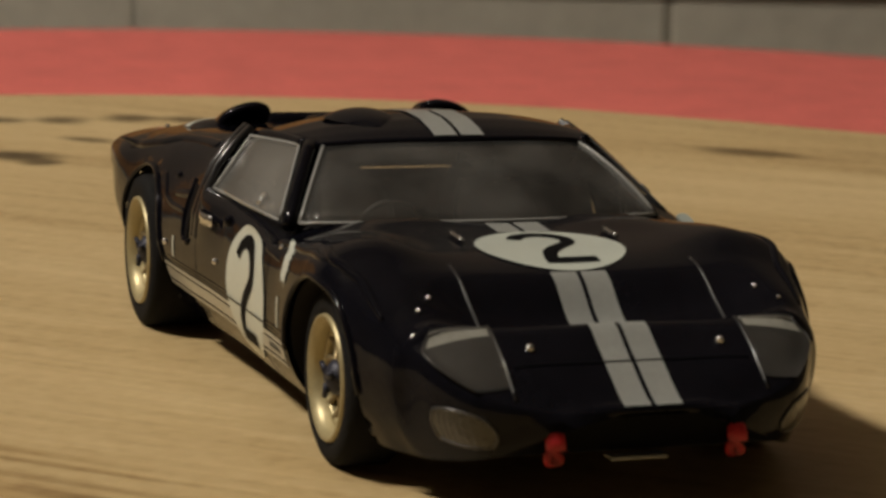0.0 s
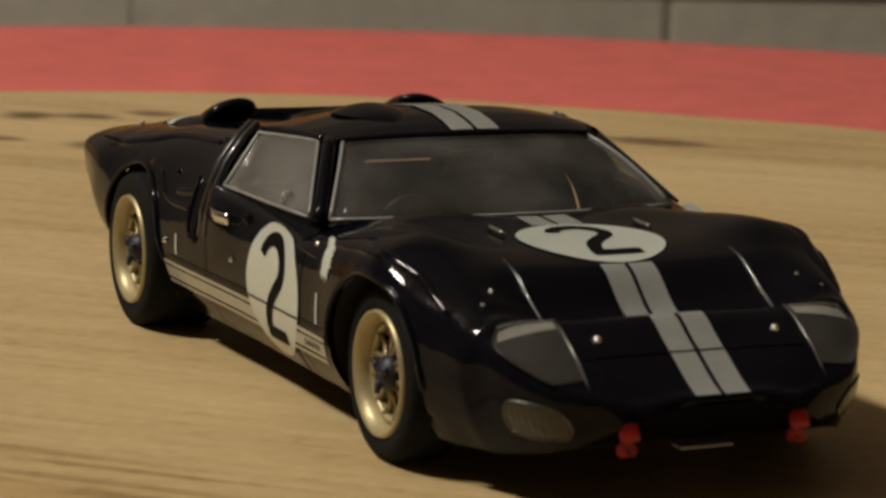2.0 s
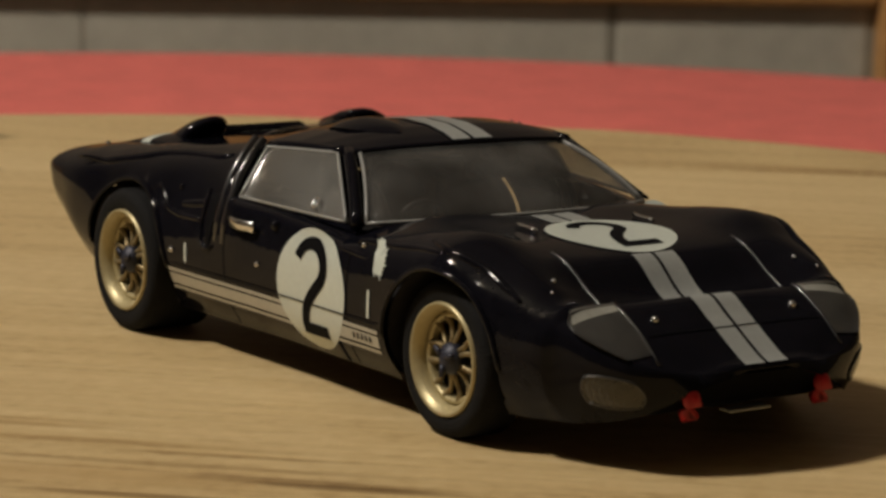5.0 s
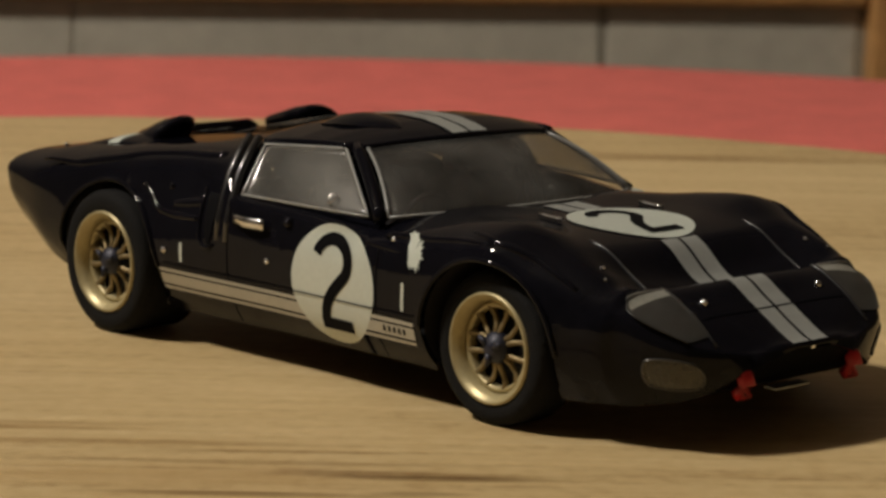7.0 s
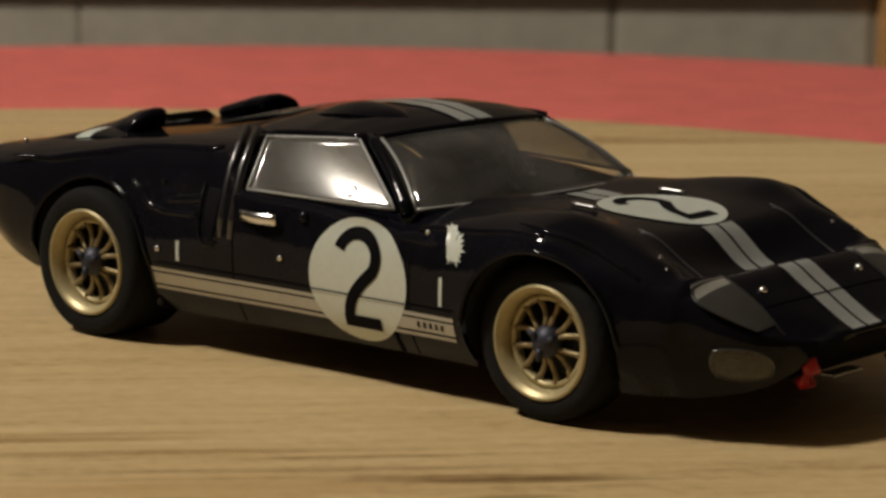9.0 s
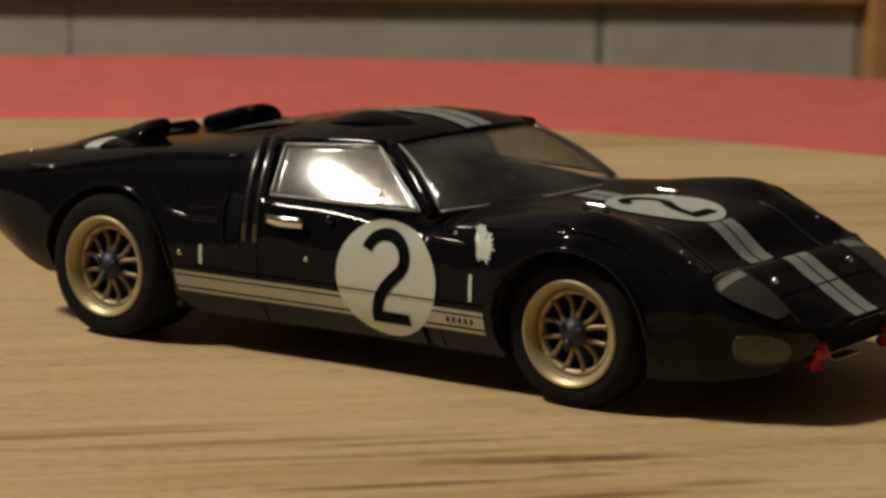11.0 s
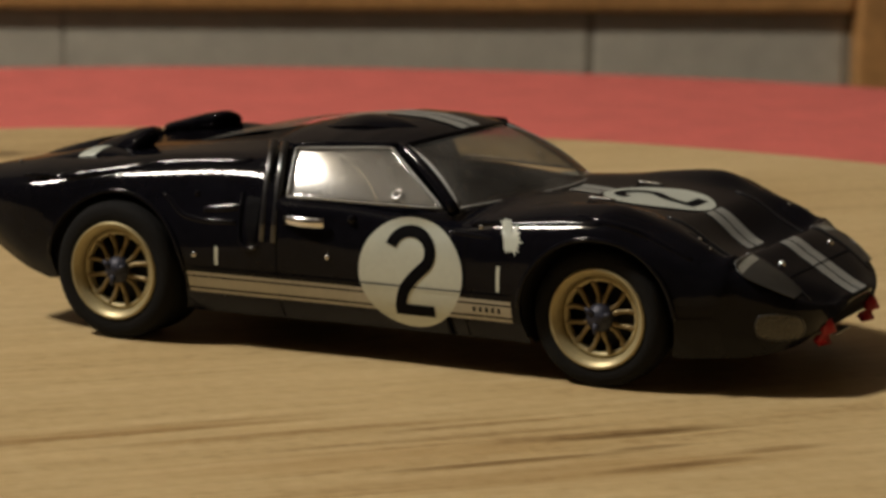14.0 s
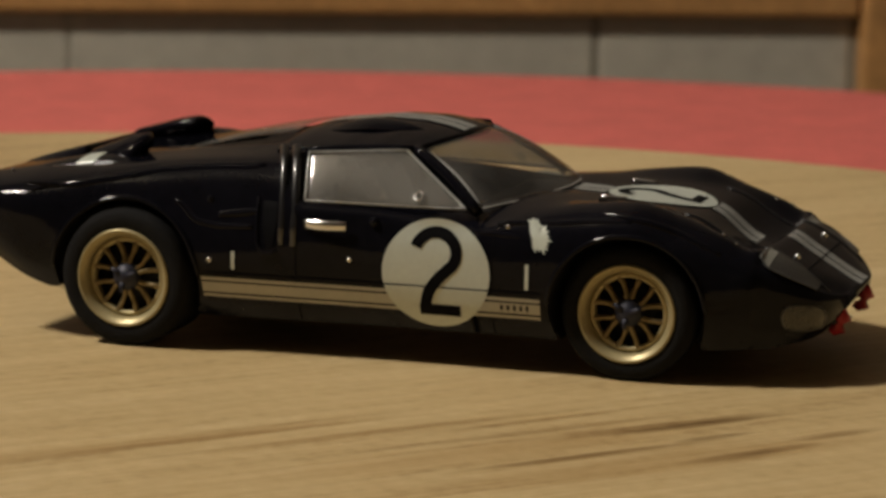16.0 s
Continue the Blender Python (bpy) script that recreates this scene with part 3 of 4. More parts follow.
pane("windscreen", ws_base, ws_top, (0.8, 0, 0.9), "clear plastic windscreen with a painted grey haze")
bead("windscreen_edge", [ws_base(v) for v in np.linspace(-1, 1, 30)], 0.34, EDGE, "pale clear plastic lower edge")
for sgn in (-1, 1):
    bead("windscreen_edge", [tuple(Vector(ws_base(sgn)).lerp(Vector(ws_top(sgn)), f) + Vector((0.8, 0, 0.9)) * (4 * f * (1 - f))) for f in np.linspace(0, 1, 10)], 0.36, EDGE)
    # door pane corners: front low, rear low, rear top, front top
    wide = 0.0 if sgn < 0 else 2.2
    FL, RL, RT, FT = ((18.0, sgn * (33.5 - wide), 30.5), (-13.8, sgn * 36.4, 30.7), (-15.6, sgn * 29.0, 39.2), (3.4, sgn * (25.6 - 0.5 * wide), 40.3))

    def low(v):
        return Vector(RL).lerp(Vector(FL), (v + 1) / 2)

    def high(v):
        return Vector(RT).lerp(Vector(FT), (v + 1) / 2)

    pane("side_window", low, high, (0, sgn * 0.22, 0.1), "clear plastic door window with a small round latch", n=25, m=13, material=DOOR_GLASS, round_out=sgn * 0.9)
    loop = [RL, FL, FT, RT, RL]
    pts = []
    for p, q in zip(loop, loop[1:]):
        p, q = Vector(p), Vector(q)
        for f in np.linspace(0, 1, 8, endpoint=False):
            pts.append(tuple(p.lerp(q, f) + Vector((0, sgn * 0.25, 0))))
    pts.append(pts[0])
    bead("window_frame", pts, 0.3, EDGE if sgn < 0 else TRIM, "thin plastic window edging")
    bm = bmesh.new()
    # front pillar, between windscreen and door
    tube(bm, [V(*(Vector((20.0 - 0.3 * wide, sgn * (32.9 - 1.55 * wide), 29.9)).lerp(Vector((4.6, sgn * (24.4 - 1.15 * wide), 40.5)), f) + Vector((0.5, 0, 0.7)) * (4 * f * (1 - f)))) for f in np.linspace(0, 1, 10)], [(1.2 if sgn < 0 else 0.6) * U] * 10, 8)
    part("front_pillar", bm, PAINT, car)
    bm = bmesh.new()
    tube(bm, [V(*(Vector((4.6, sgn * (25.0 - 0.8 * wide), 40.4)).lerp(Vector((-17, sgn * 27.6, 39.3)), f) + Vector((0, 0, 0.35)) * (4 * f * (1 - f)))) for f in np.linspace(0, 1, 10)], 0.95 * U, 8)
    part("roof_rail", bm, PAINT, car)
    bm = bmesh.new()
    grid(bm, [[V(-14.4 - w, sgn * 36.7, 29.8 + 0.2 * w), V(-15.2 - w, sgn * 33.7, 34.7), V(-16.2 - w, sgn * 28.4, 39.0), V(-17.5 - w, sgn * 24.5, 39.3)] for w in ((0, 1.5, 3, 4.6) if sgn < 0 else (-1.6, 0, 1.5, 3, 4.6))])
    thicken(bm, 0.8 * U)
    part("rear_pillar", bm, PAINT, car)
    # ribs behind the door, and a flat black sheet for the scoop's shaded opening
    for k, off in enumerate((0.0, 2.6)):
        bead("pillar_rib", [(-15.2 - off, sgn * 39.4, 22), (-15.2 - off, sgn * 39.0, 26), (-15.6 - off, sgn * 37.4, 30), (-16.2 - off, sgn * 35.2, 34), (-17.2 - off, sgn * 32.0, 37.4), (-18.6 - off, sgn * 28.4, 40.1)], 0.85, RIDGE)
    bm = bmesh.new()
    rows = []
    for k in range(13):
        f = k / 12
        z = 21 + 15.5 * f
        y = side_y(-21, min(z, 30)) - max(0.0, z - 30) * 0.75
        wd = 1.5 * math.sin(math.pi * min(max(f, 0.04), 0.96)) ** 0.5
        rows.append([V(-19.9 - 0.8 * f + wd * u, sgn * (y + 0.10), z) for u in np.linspace(-1, 1, 7)])
    grid(bm, rows)
    bmesh.ops.recalc_face_normals(bm, faces=bm.faces)
    part("scoop_shade", bm, INK, car, "flat black sheet painted for the shade in the air scoop")
    # lip added so that the scoop's edge catches a highlight
    bm = bmesh.new()
    pts = [(-18.4, 21.2), (-19.6, 20.4), (-21.4, 20.5), (-22.4, 22), (-22.7, 25), (-22.9, 28), (-23.1, 31)]
    tube(bm, [V(x, sgn * (side_y(x, z) + 0.1), z) for x, z in pts], [0.3 * U, 0.42 * U, 0.45 * U, 0.4 * U, 0.4 * U, 0.4 * U, 0.3 * U], 8)
    part("scoop_lip", bm, PAINT, car)

    # creases of the rear haunch: crest, shelf behind the scoop, flare over the wheel
    bm = bmesh.new()
    cx = np.linspace(-72, -23.5, 30)
    cy = np.interp(cx, [-72, -65, -50.7, -43.7, -34.6, -25.8, -23.5], [40.6, 38.2, 35.7, 33.9, 32.8, 32.2, 32.0])
    rad = [1.5 * U * max(0.25, min(1.0, (x + 72) / 10, (-21.5 - x) / 4)) for x in cx]
    tube(bm, [V(x, sgn * y, top_z(x, y) + 0.42 - r / U) for x, y, r in zip(cx, cy, rad)], rad, 20)
    part("haunch_crest", bm, PAINT, car)
    for line, r, proud in ((((-31, 27.1), (-27, 27.5), (-24.5, 27.9), (-22.6, 28.1)), 1.1, 0.38), \
            (((-40.5, 29.6), (-38.4, 28.4), (-36.8, 26.8), (-35, 25.6), (-31, 25.0), (-23.5, 25.2)), 0.8, 0.28)):
        px, pz = zip(*line)
        xs = np.linspace(px[0], px[-1], 18)
        zs = np.interp(xs, px, pz)
        bm = bmesh.new()
        rr = [r * U * (0.35 + 0.65 * math.sin(math.pi * (k + 0.7) / 18.4) ** 0.5) for k in range(18)]
        tube(bm, [V(x, sgn * (side_y(x, z) + proud - q / U), z) for x, z, q in zip(xs, zs, rr)], rr, 16)
        part("haunch_crease", bm, PAINT, car)
    # low ridges added along the wings to draw the lamp's highlight streaks
    for line, r, proud in (((25, 28.6), (30, 28.7), (37, 29.1), (44, 29.9), (51, 30.2)), 0.9, 0.24), (((20.5, 26.7), (25, 26.5), (30, 26.2)), 0.6, 0.2), \
            (((45, 31.3), (49, 31.0), (54, 30.0), (59, 28.2), (64, 26.0), (67, 24.6)), 0.9, 0.2):
        px, pz = zip(*line)
        xs = np.linspace(px[0], px[-1], 24)
        rr = [r * U * (0.3 + 0.7 * math.sin(math.pi * (k + 0.6) / 24.2) ** 0.5) for k in range(24)]
        bm = bmesh.new()
        zs = [min(z, controls(x)[4][1] - 0.5) for x, z in zip(xs, np.interp(xs, px, pz))]
        out = [proud * (1.3 * math.sin(math.pi * (k + 0.5) / 24) ** 0.5 - 0.3) for k in range(24)]
        tube(bm, [V(x, sgn * (side_y(x, z) + o - q / U), z) for x, z, o, q in zip(xs, zs, out, rr)], rr, 24)
        part("wing_crease", bm, PAINT, car)
    bm = bmesh.new()
    bmesh.ops.create_uvsphere(bm, u_segments=12, v_segments=8, radius=0.75 * U, matrix=Matrix.Translation(V(-33, sgn * (side_y(-33, 30) - 0.2), 30)))
    part("haunch_stud", bm, PAINT, car)

# rear screen between the buttresses
def rs_top(v):
    return -25 + 1.0 * v * v, 15 * v, 41.9 - 0.8 * v * v


def rs_low(v):
    return -49, 12 * v, 36.4 - 0.4 * v * v


pane("rear_window", rs_low, rs_top, (0, 0, 0.5), "sloping smoky rear screen", n=11, m=9)

# snorkel intakes on the rear deck
for sgn in (-1, 1):
    bm = bmesh.new()
    rows = []
    for k in range(17):
        f = k / 16
        x = -67.5 + 13.0 * f if sgn < 0 else -76 + 16.5 * f
        zc = (34.3 if sgn < 0 else 33.8) + (2.6 if sgn < 0 else 2.9) * f
        blunt = min(1.0, (max(0.0, 1 - f) / 0.14 + 0.25)) ** 0.5
        a, b = (3.4 + 1.8 * min(1, f * 1.8)) * blunt, (1.7 + (1.4 if sgn < 0 else 1.0) * min(1, f * 1.6)) * blunt
        rows.append([V(x + 0.9 * math.sin(t), sgn * 20.6 + a * math.cos(t), zc + b * math.sin(t) - sgn * 0.22 * a * math.cos(t)) for t in np.linspace(0, 2 * math.pi, 25)[:-1]])
    vs = grid(bm, rows, close=True)
    bm.faces.new(vs[0])
    inner = bmesh.ops.extrude_edge_only(bm, edges=[e for e in bm.edges if e.is_boundary])
    bmesh.ops.translate(bm, verts=[v for v in inner["geom"] if isinstance(v, bmesh.types.BMVert)], vec=(-1.0 * U, 0, 0))
    bmesh.ops.recalc_face_normals(bm, faces=bm.faces)
    part("intake_duct", bm, PAINT, car, "matt black snorkel intake")
bm = bmesh.new()
rows = []
for k in range(13):
    f = k / 12
    rr = math.sin(math.pi * min(max(f, 0.02), 0.98)) ** 0.6
    rows.append([V(-19 + 21 * f, -11.8 + 6.6 * rr * u, roof_at(-19 + 21 * f, -0.46)[2] - 0.35 + 1.7 * rr * min(1.0, 0.3 + 2.6 * f) * max(0.0, 1 - u * u)) for u in np.linspace(-1, 1, 13)])
grid(bm, rows)
bmesh.ops.recalc_face_normals(bm, faces=bm.faces)
part("roof_bubble", bm, PAINT, car, "raised bubble in the roof")


# ---- decals laid on the skin ----
def on_top(x, y, lift=0.14):
    if x < 10 and x > -24:
        k = (max(x, -24) + 24) / 33
        v = max(-1, min(1, y / float(np.interp(x, [-24, -19.5, -8, 0, 5, 9], [25.5, 26, 26.8, 26, 24.6, 23.2]))))
        return V(x, y, roof_at(min(9, x + 4 * v * v * k), v)[2] + lift + 0.12)
    return V(x, y, top_z(x, y) + lift)


def unskew(p):
    """Metres back to model units."""
    z = p.z / U
    return p.x / U, p.y / U + 0.09 * max(0.0, z - 28), z


def on_side(x, z, sgn, lift=0.16):
    return V(x, sgn * (side_y(x, z) + lift), z)


def sheet(name, place, u0, u1, v0, v1, nu, nv, material, label=""):
    bm = bmesh.new()
    grid(bm, [[place(u, v) for v in np.linspace(v0, v1, nv)] for u in np.linspace(u0, u1, nu)])
    bmesh.ops.recalc_face_normals(bm, faces=bm.faces)
    return part(name, bm, material, car, label)


def roundel(name, place, ru, rv, material, label):
    bm = bmesh.new()
    rows = [[place(ru * r * math.cos(a), rv * r * math.sin(a)) for a in np.linspace(0, 2 * math.pi, 49)] for r in np.linspace(0.02, 1, 10)]
    grid(bm, rows)
    bmesh.ops.remove_doubles(bm, verts=bm.verts, dist=1e-7)
    bmesh.ops.recalc_face_normals(bm, faces=bm.faces)
    return part(name, bm, material, car, label)


def digit_two(place, size):
    """The figure 2 as one broad stroke; place(right, up)."""
    pts = []
    for a in np.linspace(165, -38, 22):
        pts.append((0.30 * math.cos(radians(a)), 0.30 + 0.29 * math.sin(radians(a))))
    for f in np.linspace(0.1, 1, 8):
        pts.append((0.236 - 0.39 * f - 0.10 * math.sin(math.pi * f), 0.12 - 0.62 * f))
    w = 0.082
    bm = bmesh.new()
    rows = []
    for i, p in enumerate(pts):
        a, b = pts[max(i - 1, 0)], pts[min(i + 1, len(pts) - 1)]
        d = Vector((b[0] - a[0], b[1] - a[1])).normalized()
        n = Vector((-d.y, d.x))
        rows.append([place(size * (p[0] + n.x * w * k), size * (p[1] + n.y * w * k)) for k in (-1, 0, 1)])
    grid(bm, rows)
    grid(bm, [[place(size * x, size * y) for x in np.linspace(-0.24, 0.36, 9)] for y in (-0.60, -0.52, -0.44)])
    bmesh.ops.recalc_face_normals(bm, faces=bm.faces)
    return part("figure_two", bm, INK, car, "black painted figure 2")


for sgn in (-1, 1):
    roundel("side_roundel", lambda u, v: on_side(13.5 + u, 18.4 + v, sgn, 0.20), 10.7, 10.6, WHITE, "white number roundel on the door")
    digit_two(lambda r, u: on_side(13.5 - sgn * r, 18.4 + u, sgn, 0.32), 13.6)
    # sill stripes, broken into a broad band and two narrow ones
    for a, b in ((14.2, 14.9), (11.8, 13.85), (10.8, 11.4)):
        sheet("sill_stripe", lambda u, v: on_side(u, v - 0.004 * u, sgn), -34, 34, a, b, 60, 3, CREAM, "cream stripe along the sill")
    for x in np.linspace(26.5, 31.5, 5):
        sheet("stripe_bar", lambda u, v: on_side(u, v, sgn, 0.24), x - 0.28, x + 0.28, 12.3, 13.3, 2, 2, INK)
    sheet("door_seam", lambda u, v: on_side(u, v, sgn, 0.40), -33, 34, 15.75, 16.0, 50, 2, INK)
    for x, z0, z1 in ((-27.3, 16.8, 20.4), (31.4, 16.5, 21.3)):
        sheet("vent_mark", lambda u, v: on_side(u, v, sgn), x - 0.35, x + 0.35, z0, z1, 2, 6, WHITE, "narrow white slot mark")
    # leaf-shaped mark on the front wing
    bm = bmesh.new()

    def leaflet(pts):
        bm.faces.new([bm.verts.new(on_side(*q, sgn, 0.2)) for q in pts])

    mid = (33.3, 26.6)
    tips = [(-2.6, 3.0), (-1.6, 3.5), (-0.6, 3.3), (0.5, 2.9), (1.4, 2.2), (2.1, 1.3), (2.3, 0.3), (3.0, -0.6), (2.2, -1.5), (2.3, -2.4), (1.6, -3.2), (0.4, -2.7), (-0.4, -2.9), (-1.0, -1.9), (-1.1, -0.9), (-1.4, 0), (-1.9, 0.9), (-2.1, 1.9)]
    ring = []
    for k, tip in enumerate(tips):
        nxt = tips[(k + 1) % len(tips)]
        f = 0.36 if tip[0] + nxt[0] > -1 else 0.45
        ring += [tip, ((tip[0] + nxt[0]) * f, (tip[1] + nxt[1]) * f)]
    for p, q in zip(ring, ring[1:] + ring[:1]):
        leaflet([mid, (mid[0] + p[0], mid[1] + p[1]), (mid[0] + q[0], mid[1] + q[1])])
    bmesh.ops.remove_doubles(bm, verts=bm.verts, dist=1e-7)
    bmesh.ops.recalc_face_normals(bm, faces=bm.faces)
    part("leaf_mark", bm, WHITE, car, "white leaf-shaped mark")
    # door handle, lock, rivets
    bm = bmesh.new()
    y = side_y(-8, 26.6)
    rows = [[V(x, sgn * (y + 0.2 + 0.9 * math.sin(math.pi * min(max(f, 0.06), 0.94))), z) for z in (25.7, 26.6, 27.5)] for x, f in zip(np.linspace(-13, -4.4, 9), np.linspace(0, 1, 9))]
    grid(bm, rows)
    thicken(bm, 0.5 * U)
    part("door_handle", bm, CHROME, car, "chrome door handle")
    for x, z, r in ((0.8, 27.6, 1.0), (-3.8, 20.1, 0.55), (-32.1, 18.5, 0.6), (27, 28, 0.5)):
        bm = bmesh.new()
        bmesh.ops.create_uvsphere(bm, u_segments=12, v_segments=8, radius=r * U, matrix=Matrix.Translation(V(x, sgn * side_y(x, z), z)))
        part("rivet", bm, CHROME if r < 0.9 else PAINT, car)
    bm = bmesh.new()
    tube(bm, [V(8.6 + 0.8 * math.cos(a), sgn * (34.0 - 0.7 * math.sin(a)) - (1.9 if sgn > 0 else 0.0), 32.6 + 0.75 * math.sin(a)) for a in np.linspace(0, 2 * math.pi, 17)], 0.22 * U, 6)
    part("window_latch", bm, CHROME, car, "small ring latch in the door window")
    # vertical door seams
    for x, z0, z1 in ((-14.6, 7, 29), (24.5, 7, 27)):
        sheet("door_seam", lambda u, v: on_side(x + 0.12 * u, v, sgn, 0.12), -1, 1, z0, z1, 2, 20, INK)

# seam across the nose panel
bm = bmesh.new()
grid(bm, [[on_top(x, y, 0.2) for y in np.linspace(-17.5, 17.5, 25)] for x in (81.0, 81.25)])
bmesh.ops.recalc_face_normals(bm, faces=bm.faces)
part("nose_seam", bm, INK, car)
# bonnet roundel, stripes
roundel("bonnet_roundel", lambda u, v: on_top(48.2 + u, v, 0.22), 10.8, 11.4, WHITE, "white number roundel on the bonnet")
digit_two(lambda r, u: on_top(48.2 - u, r, 0.34), 13.6)
for y0, y1 in ((-4.3, -0.35), (0.35, 4.3)):
    for x0, x1 in ((74.2, 88.9), (59.2, 68.2), (30.6, 37.2)):
        sheet("bonnet_stripe", lambda u, v: on_top(u, v), x0, x1, y0, y1, 30, 5, SILVER, "silver racing stripe on the bonnet")
    sheet("roof_stripe", lambda u, v: on_top(u, v), -23.5, 8.0, y0, y1, 30, 5, SILVER, "silver racing stripe on the roof")
    sheet("tail_stripe", lambda u, v: on_top(u, v), -88, -70, y0, y1, 20, 5, SILVER, "silver racing stripe on the tail")
for sgn in (-1, 1):
    def fairing(x, a, lift=0.0):
        h = float(np.interp(x, [-78, -73, -68, -64, -60, -57, -54.5], [0.1, 0.5, 1.0, 1.3, 1.3, 0.9, 0.1])) + lift
        y = 24.6 - (5.0 + lift) * math.cos(a)
        return V(x, sgn * y, top_z(x, y) - 0.2 + h * math.sin(a) ** 0.8)

    sheet("deck_fairing", lambda u, v: fairing(u, v), -78, -54.5, 0.0, math.pi, 24, 17, PAINT)
    sheet("deck_mark", lambda u, v: fairing(u + 0.9 * math.sin(v), v, 0.15), -66.6, -62.6, 1.5, 2.98, 6, 12, WHITE, "white patch on the rear deck")
    # rivets and catches on the nose
    for x, y, r in ((78.2, sgn * 14.2, 0.68), (66, sgn * 25, 0.4), (69, sgn * 27.5, 0.3), (-80.5, sgn * 30, 0.5)):
        bm = bmesh.new()
        bmesh.ops.create_uvsphere(bm, u_segments=12, v_segments=8, radius=r * U, matrix=Matrix.Translation(V(x, y, top_z(x, y) + 0.1)))
        part("rivet", bm, CHROME, car, "bright metal rivet")
    bead("bonnet_seam", [unskew(on_top(x, sgn * y, 0.05)) for x, y in zip(np.linspace(85.4, 57, 24), np.linspace(18.6, 18.8, 24))], 0.26, RIDGE)
    bead("bonnet_catch", [unskew(on_top(x, sgn * 12.4, 0.5)) for x in np.linspace(38.5, 44, 6)], 0.4, CHROME, "bright metal bonnet catch")

# headlamps behind clear covers
for sgn in (-1, 1):
    def lamp_pt(u, v, lift):
        x = 73.6 + 10.2 * u
        yin = 18.6
        yout = 30.2 - 5.6 * u ** 2 - 3.0 * (1 - u) ** 6
        y = yin + (yout - yin) * v * (1 - 0.12 * u)
        return V(x, sgn * y, top_z(x, y) + lift)

    bm = bmesh.new()
    grid(bm, [[lamp_pt(u, v, 0.22) for v in np.linspace(0, 1, 12)] for u in np.linspace(0, 1, 12)])
    bmesh.ops.recalc_face_normals(bm, faces=bm.faces)
    lampb = part("headlamp", bm, LENS, car, "grey headlamp recess under a clear cover")
    bm = bmesh.new()
    grid(bm, [[lamp_pt(u, v, 0.5 + 0.4 * math.sin(math.pi * u) * math.sin(math.pi * v)) for v in np.linspace(0, 1, 12)] for u in np.linspace(0, 1, 12)])
    bmesh.ops.recalc_face_normals(bm, faces=bm.faces)
    cov = part("headlamp_cover", bm, LAMP_GLASS, car, "clear plastic headlamp cover")
    cov.visible_shadow = False
    bm = bmesh.new()
    grid(bm, [[lamp_pt(u, v, 0.32) for v in np.linspace(0.06, 0.93, 10)] for u in np.linspace(0.04, 0.19, 5)])
    bmesh.ops.recalc_face_normals(bm, faces=bm.faces)
    part("reflector_bar", bm, REFLECTOR, lampb, "pale grey reflector bar")
    # pale bead painted in for the light line along the lamp's back edge
    bead("headlamp_edge", [tuple(unskew(lamp_pt(0.02, v, 0.34))) for v in np.linspace(0.05, 1, 10)], 0.14, EDGE)
    bead("headlamp_edge", [tuple(unskew(lamp_pt(u, 0.99, 0.3))) for u in np.linspace(0, 1, 10)], 0.1, LENS)
    # oblong fog lamp in the nose: ribbed lens in a thin bezel
    def fog_pt(f, g, lift):
        # square grid drawn in to rounded corners
        a, q = 2 * f - 1, 2 * g - 1
        a, q = a * math.sqrt(1 - 0.32 * q * q), q * math.sqrt(1 - 0.32 * a * a)
        return on_side(81.8 + 3.5 * a, 12.8 + 2.5 * q - 0.2 * a, sgn, lift)

    bm = bmesh.new()
    grid(bm, [[fog_pt(f, g, 0.2 + 0.3 * math.sin(math.pi * f) * math.sin(math.pi * g) + 0.05 * math.sin(f * 50)) for g in np.linspace(0, 1, 12)] for f in np.linspace(0, 1, 33)])
    bmesh.ops.recalc_face_normals(bm, faces=bm.faces)
    part("fog_lamp", bm, FOG, car, "oblong clear fog lamp")
    rim_pts = [(f, 0) for f in np.linspace(0, 1, 10)] + [(1, g) for g in np.linspace(0, 1, 8)] + [(f, 1) for f in np.linspace(1, 0, 10)] + [(0, g) for g in np.linspace(1, 0, 8)]
    bead("fog_lamp_bezel", [unskew(fog_pt(f, g, 0.15)) for f, g in rim_pts], 0.22, LENS)
    # red towing hook
    bm = bmesh.new()
    tube(bm, [V(83.1, sgn * 13.4, 12.6), V(85.4, sgn * 13.4, 12.8), V(86.8, sgn * 13.4, 12.0), V(87.4, sgn * 13.4, 10.6), V(86.9, sgn * 13.4, 9.3), V(85.6, sgn * 13.4, 8.7), V(84.8, sgn * 13.4, 9.2)], [1.0 * U, 1.2 * U, 1.4 * U, 1.45 * U, 1.4 * U, 1.1 * U, 0.7 * U], 10, 1.0)
    part("tow_hook", bm, RED, car, "red towing hook")

# raised engine hump on the tail
bm = bmesh.new()
rows = []
for k in range(15):
    f = k / 14
    x = -88.5 + 15.5 * f
    up = 0.3 + 1.7 * f ** 0.8
    rows.append([V(x, 13.5 * u, top_z(x, 13.5 * u) - 0.3 + up * min(1.0, (1 - abs(u) ** 6) * 1.4)) for u in np.linspace(-1, 1, 21)])
rows.append([V(-72.6, 13.5 * u, top_z(-72.6, 13.5 * u) - 0.4) for u in np.linspace(-1, 1, 21)])
grid(bm, rows)
bmesh.ops.recalc_face_normals(bm, faces=bm.faces)
part("tail_hump", bm, PAINT, car, "raised black hump on the tail")

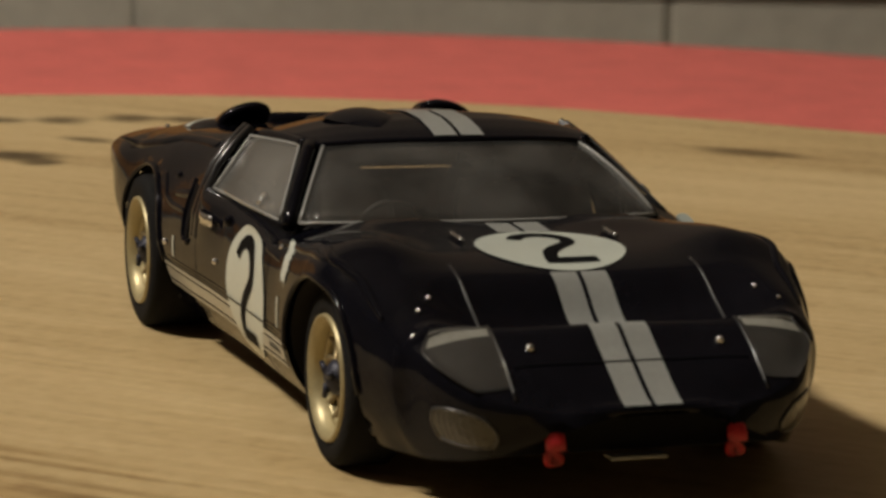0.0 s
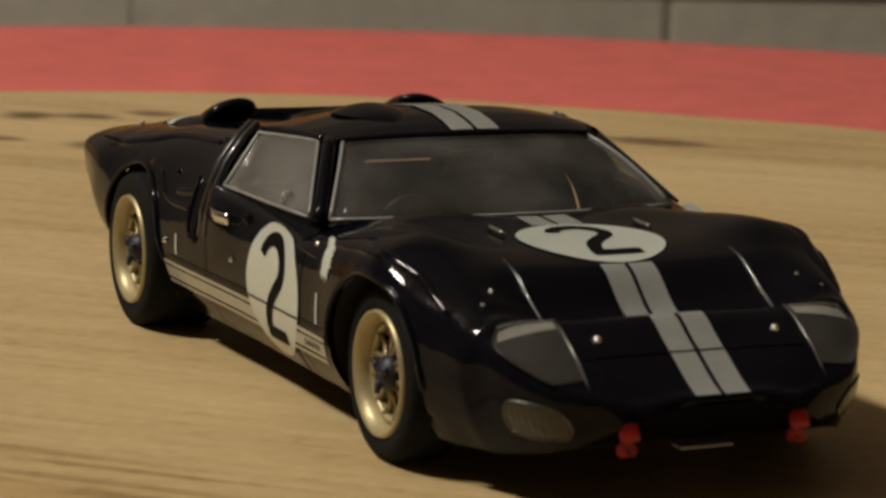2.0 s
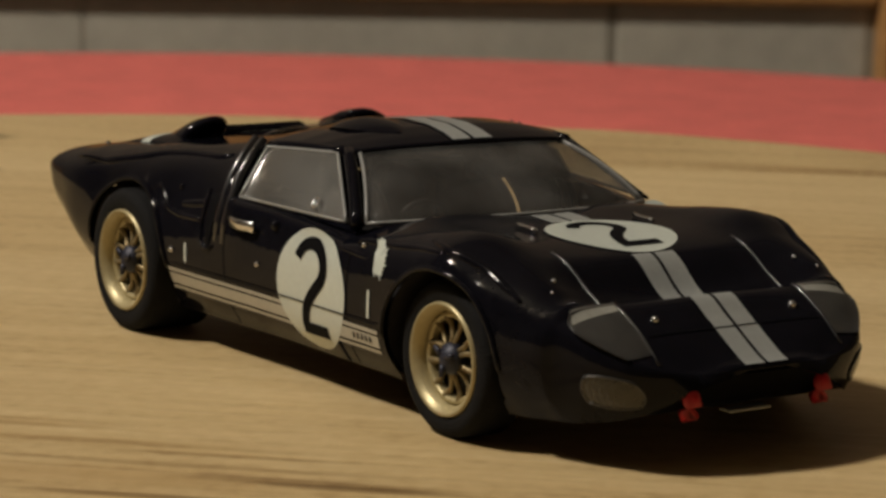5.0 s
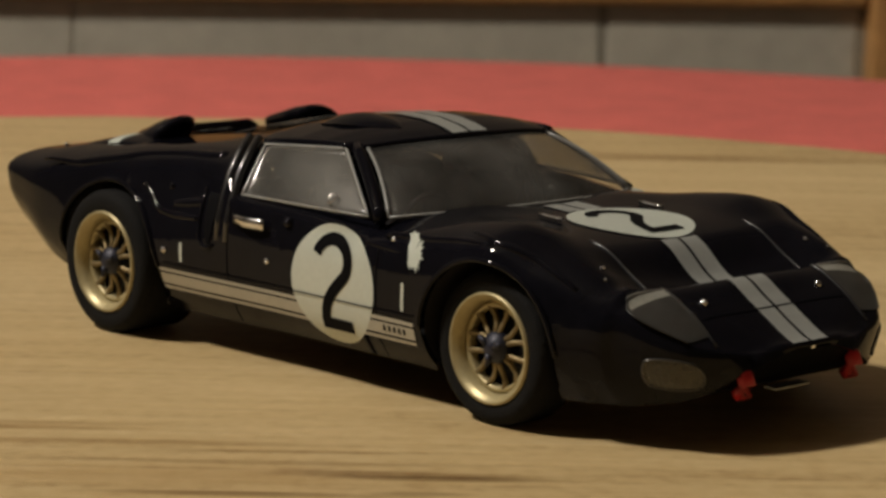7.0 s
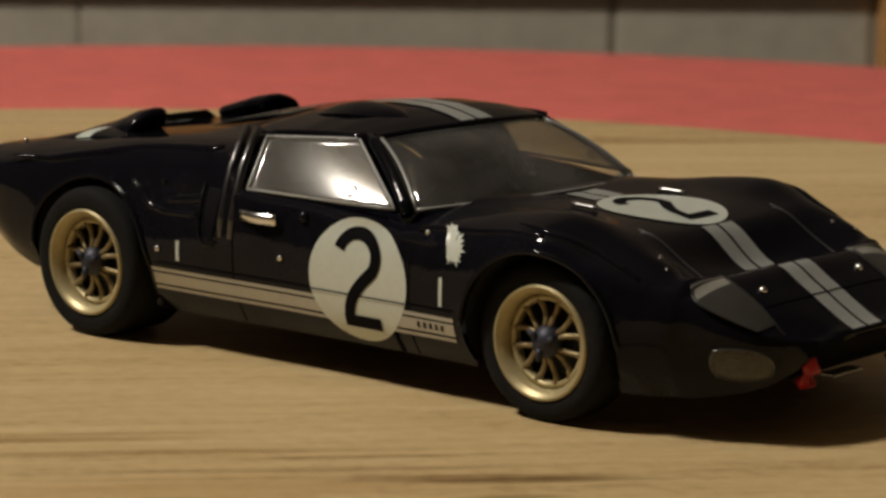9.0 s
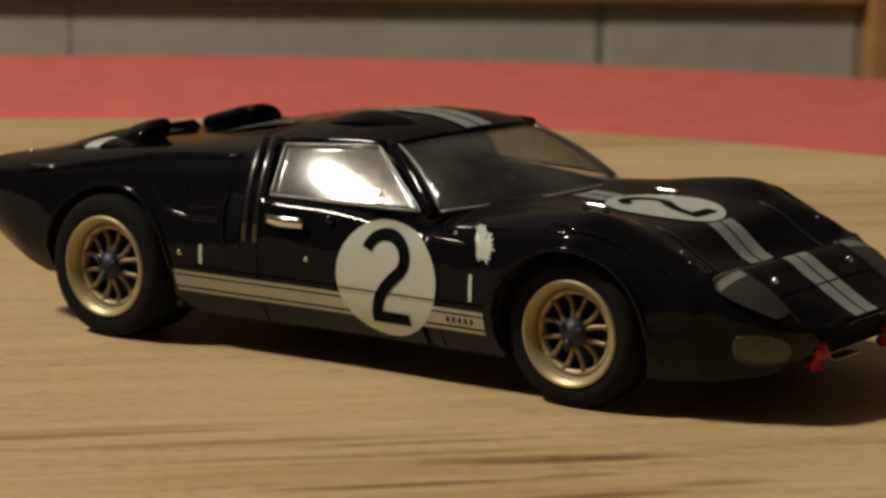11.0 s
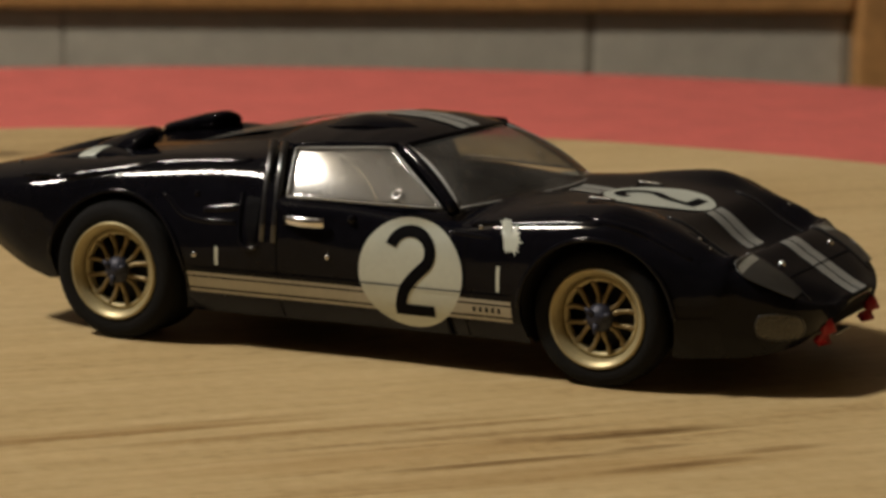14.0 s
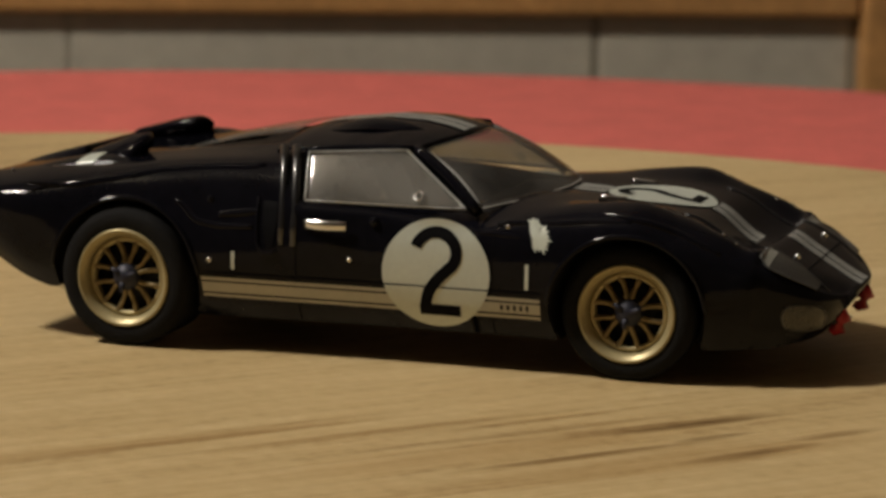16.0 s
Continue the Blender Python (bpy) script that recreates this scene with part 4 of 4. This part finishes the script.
# shade of the nose mouth laid on as a flat black sheet, lower lip
bm = bmesh.new()
rows = []
for z in np.linspace(7.6, 14.9, 9):
    x = float(np.interp(z, [7.5, 9, 11, 13.5, 15.6], [79, 84.1, 86.3, 88.1, 89.3]))
    wide = float(np.interp(x, [79, 84.1, 86.3, 88.1, 89.3], [26, 20.8, 16.8, 10.8, 4]))
    rows.append([V(x - 0.5, y, z) for y in np.linspace(-wide, wide, 21)])
grid(bm, rows)
part("nose_mouth_shade", bm, INK, car, "flat black sheet painted for the shaded nose opening")
bm = bmesh.new()
box(bm, 83.5 * U, -4.8 * U, 8.2 * U, 86.2 * U, 3.6 * U, 8.6 * U, 0.1 * U)
part("nose_plate", bm, SILVER, car, "thin bright plate under the nose", smooth=False)


# ---- wheels ----
def wheel(hx, hz, rt, yo, yi, rim):
    th = tagged(new("wheel"), "gold spoked wheel with a wide black tyre")
    th.parent = car
    bm = bmesh.new()
    w = yo - yi
    lathe(bm, [(rim * U, 0.4 * U), ((rim + 0.6) * U, 0.1 * U), ((rt - 1.6) * U, 0.0), ((rt - 0.5) * U, 0.5 * U), (rt * U, 1.5 * U), (rt * U, (w - 1.5) * U), ((rt - 1) * U, (w - 0.3) * U), (rim * U, w * U)], segs=64)
    part("tyre", bm, TYRE, th, "black rubber tyre")
    bm = bmesh.new()
    lathe(bm, [((rim + 0.1) * U, 0.5 * U), ((rim - 0.05) * U, -0.12 * U), ((rim - 0.45) * U, -0.22 * U), ((rim - 0.65) * U, 0.25 * U), ((rim - 1.15) * U, 0.4 * U), ((rim - 1.3) * U, 0.9 * U), ((rim - 1.6) * U, 1.2 * U), ((rim - 1.7) * U, 3.6 * U)], segs=64)
    part("rim", bm, GOLD, th, "gold deep-dish wheel rim")
    bm = bmesh.new()
    lathe(bm, [((rim - 1.7) * U, 2.4 * U), ((rim - 1.9) * U, 1.9 * U), ((rim - 2.6) * U, 1.9 * U), ((rim - 2.75) * U, 2.4 * U), ((rim - 2.75) * U, 3.6 * U)], segs=64)
    part("inner_ring", bm, GOLD, th, "gold inner ring of the wheel")
    bm = bmesh.new()
    lathe(bm, [(0.0, 4.6 * U), (rim * 0.9 * U, 4.6 * U), (rim * 0.9 * U, 5.2 * U), (0.0, 5.2 * U)], segs=32)
    part("brake_disc", bm, TRIM, th, "dark brake disc")
    for k in range(6):
        a = 2 * math.pi * (k + 0.5) / 6
        bm = bmesh.new()
        ca, sa = math.cos(a), math.sin(a)

        def at(r, side, y):
            return Vector(((r * ca - side * sa) * U, y * U, (r * sa + side * ca) * U))
        for sd in (-1, 1):
            tube(bm, [at(1.9, 0.3 * sd, 2.0), at(3.6, 0.6 * sd, 2.6), at(5.2, 1.3 * sd, 2.9), at(rim - 2.6, 2.1 * sd, 2.4)], [0.6 * U, 0.52 * U, 0.5 * U, 0.7 * U], 6)
        part("spoke", bm, SPOKE_GOLD, th)
    bm = bmesh.new()
    lathe(bm, [(0.0, 0.0), (0.9 * U, 0.05 * U), (1.6 * U, 0.5 * U), (2.5 * U, 1.2 * U), (2.9 * U, 2.6 * U), (0.0, 2.6 * U)], segs=24)
    for k in range(3):
        a = 2 * math.pi * k / 3 + 0.4
        tube(bm, [Vector((1.0 * U * math.cos(a), 0.5 * U, 1.0 * U * math.sin(a))), Vector((3.0 * U * math.cos(a), 0.15 * U, 3.0 * U * math.sin(a)))], [0.7 * U, 0.4 * U], 6)
    part("hub_nut", bm, HUB, th, "dark blue metal knock-off hub nut")
    return th


for side, rot in ((-1, 0), (1, math.pi)):
    for (hx, hz, rt, yo, yi, rim) in ((50.25, 12.9, 12.9, 35.3, 25.6, 9.35), (-50.25, 13.7, 13.7, 42.3, 27.0, 9.7)):
        w = wheel(hx, hz, rt, yo, yi, rim)
        w.location = V(hx, side * yo, hz)
        w.rotation_euler = (0, 0, rot)



def motions():
    rows_disc, rows_car = [], []
    table_t, table_a = [t for t, a in TURN], [a for t, a in TURN]
    times = sorted(set(table_t) | {4.0, 4.5, 5.0, 5.5, 10.5, 11.0, 11.5, 12.0})
    for t in times:
        a = radians(float(np.interp(t, table_t, table_a)))
        m = Matrix.Rotation(a, 4, "Z")
        rows_disc.append((t, m))
        rows_car.append((t, m @ Matrix.Translation((-CX, -CY, 0.0))))
    walk(disc, rows_disc)
    walk(car, rows_car)


motions()
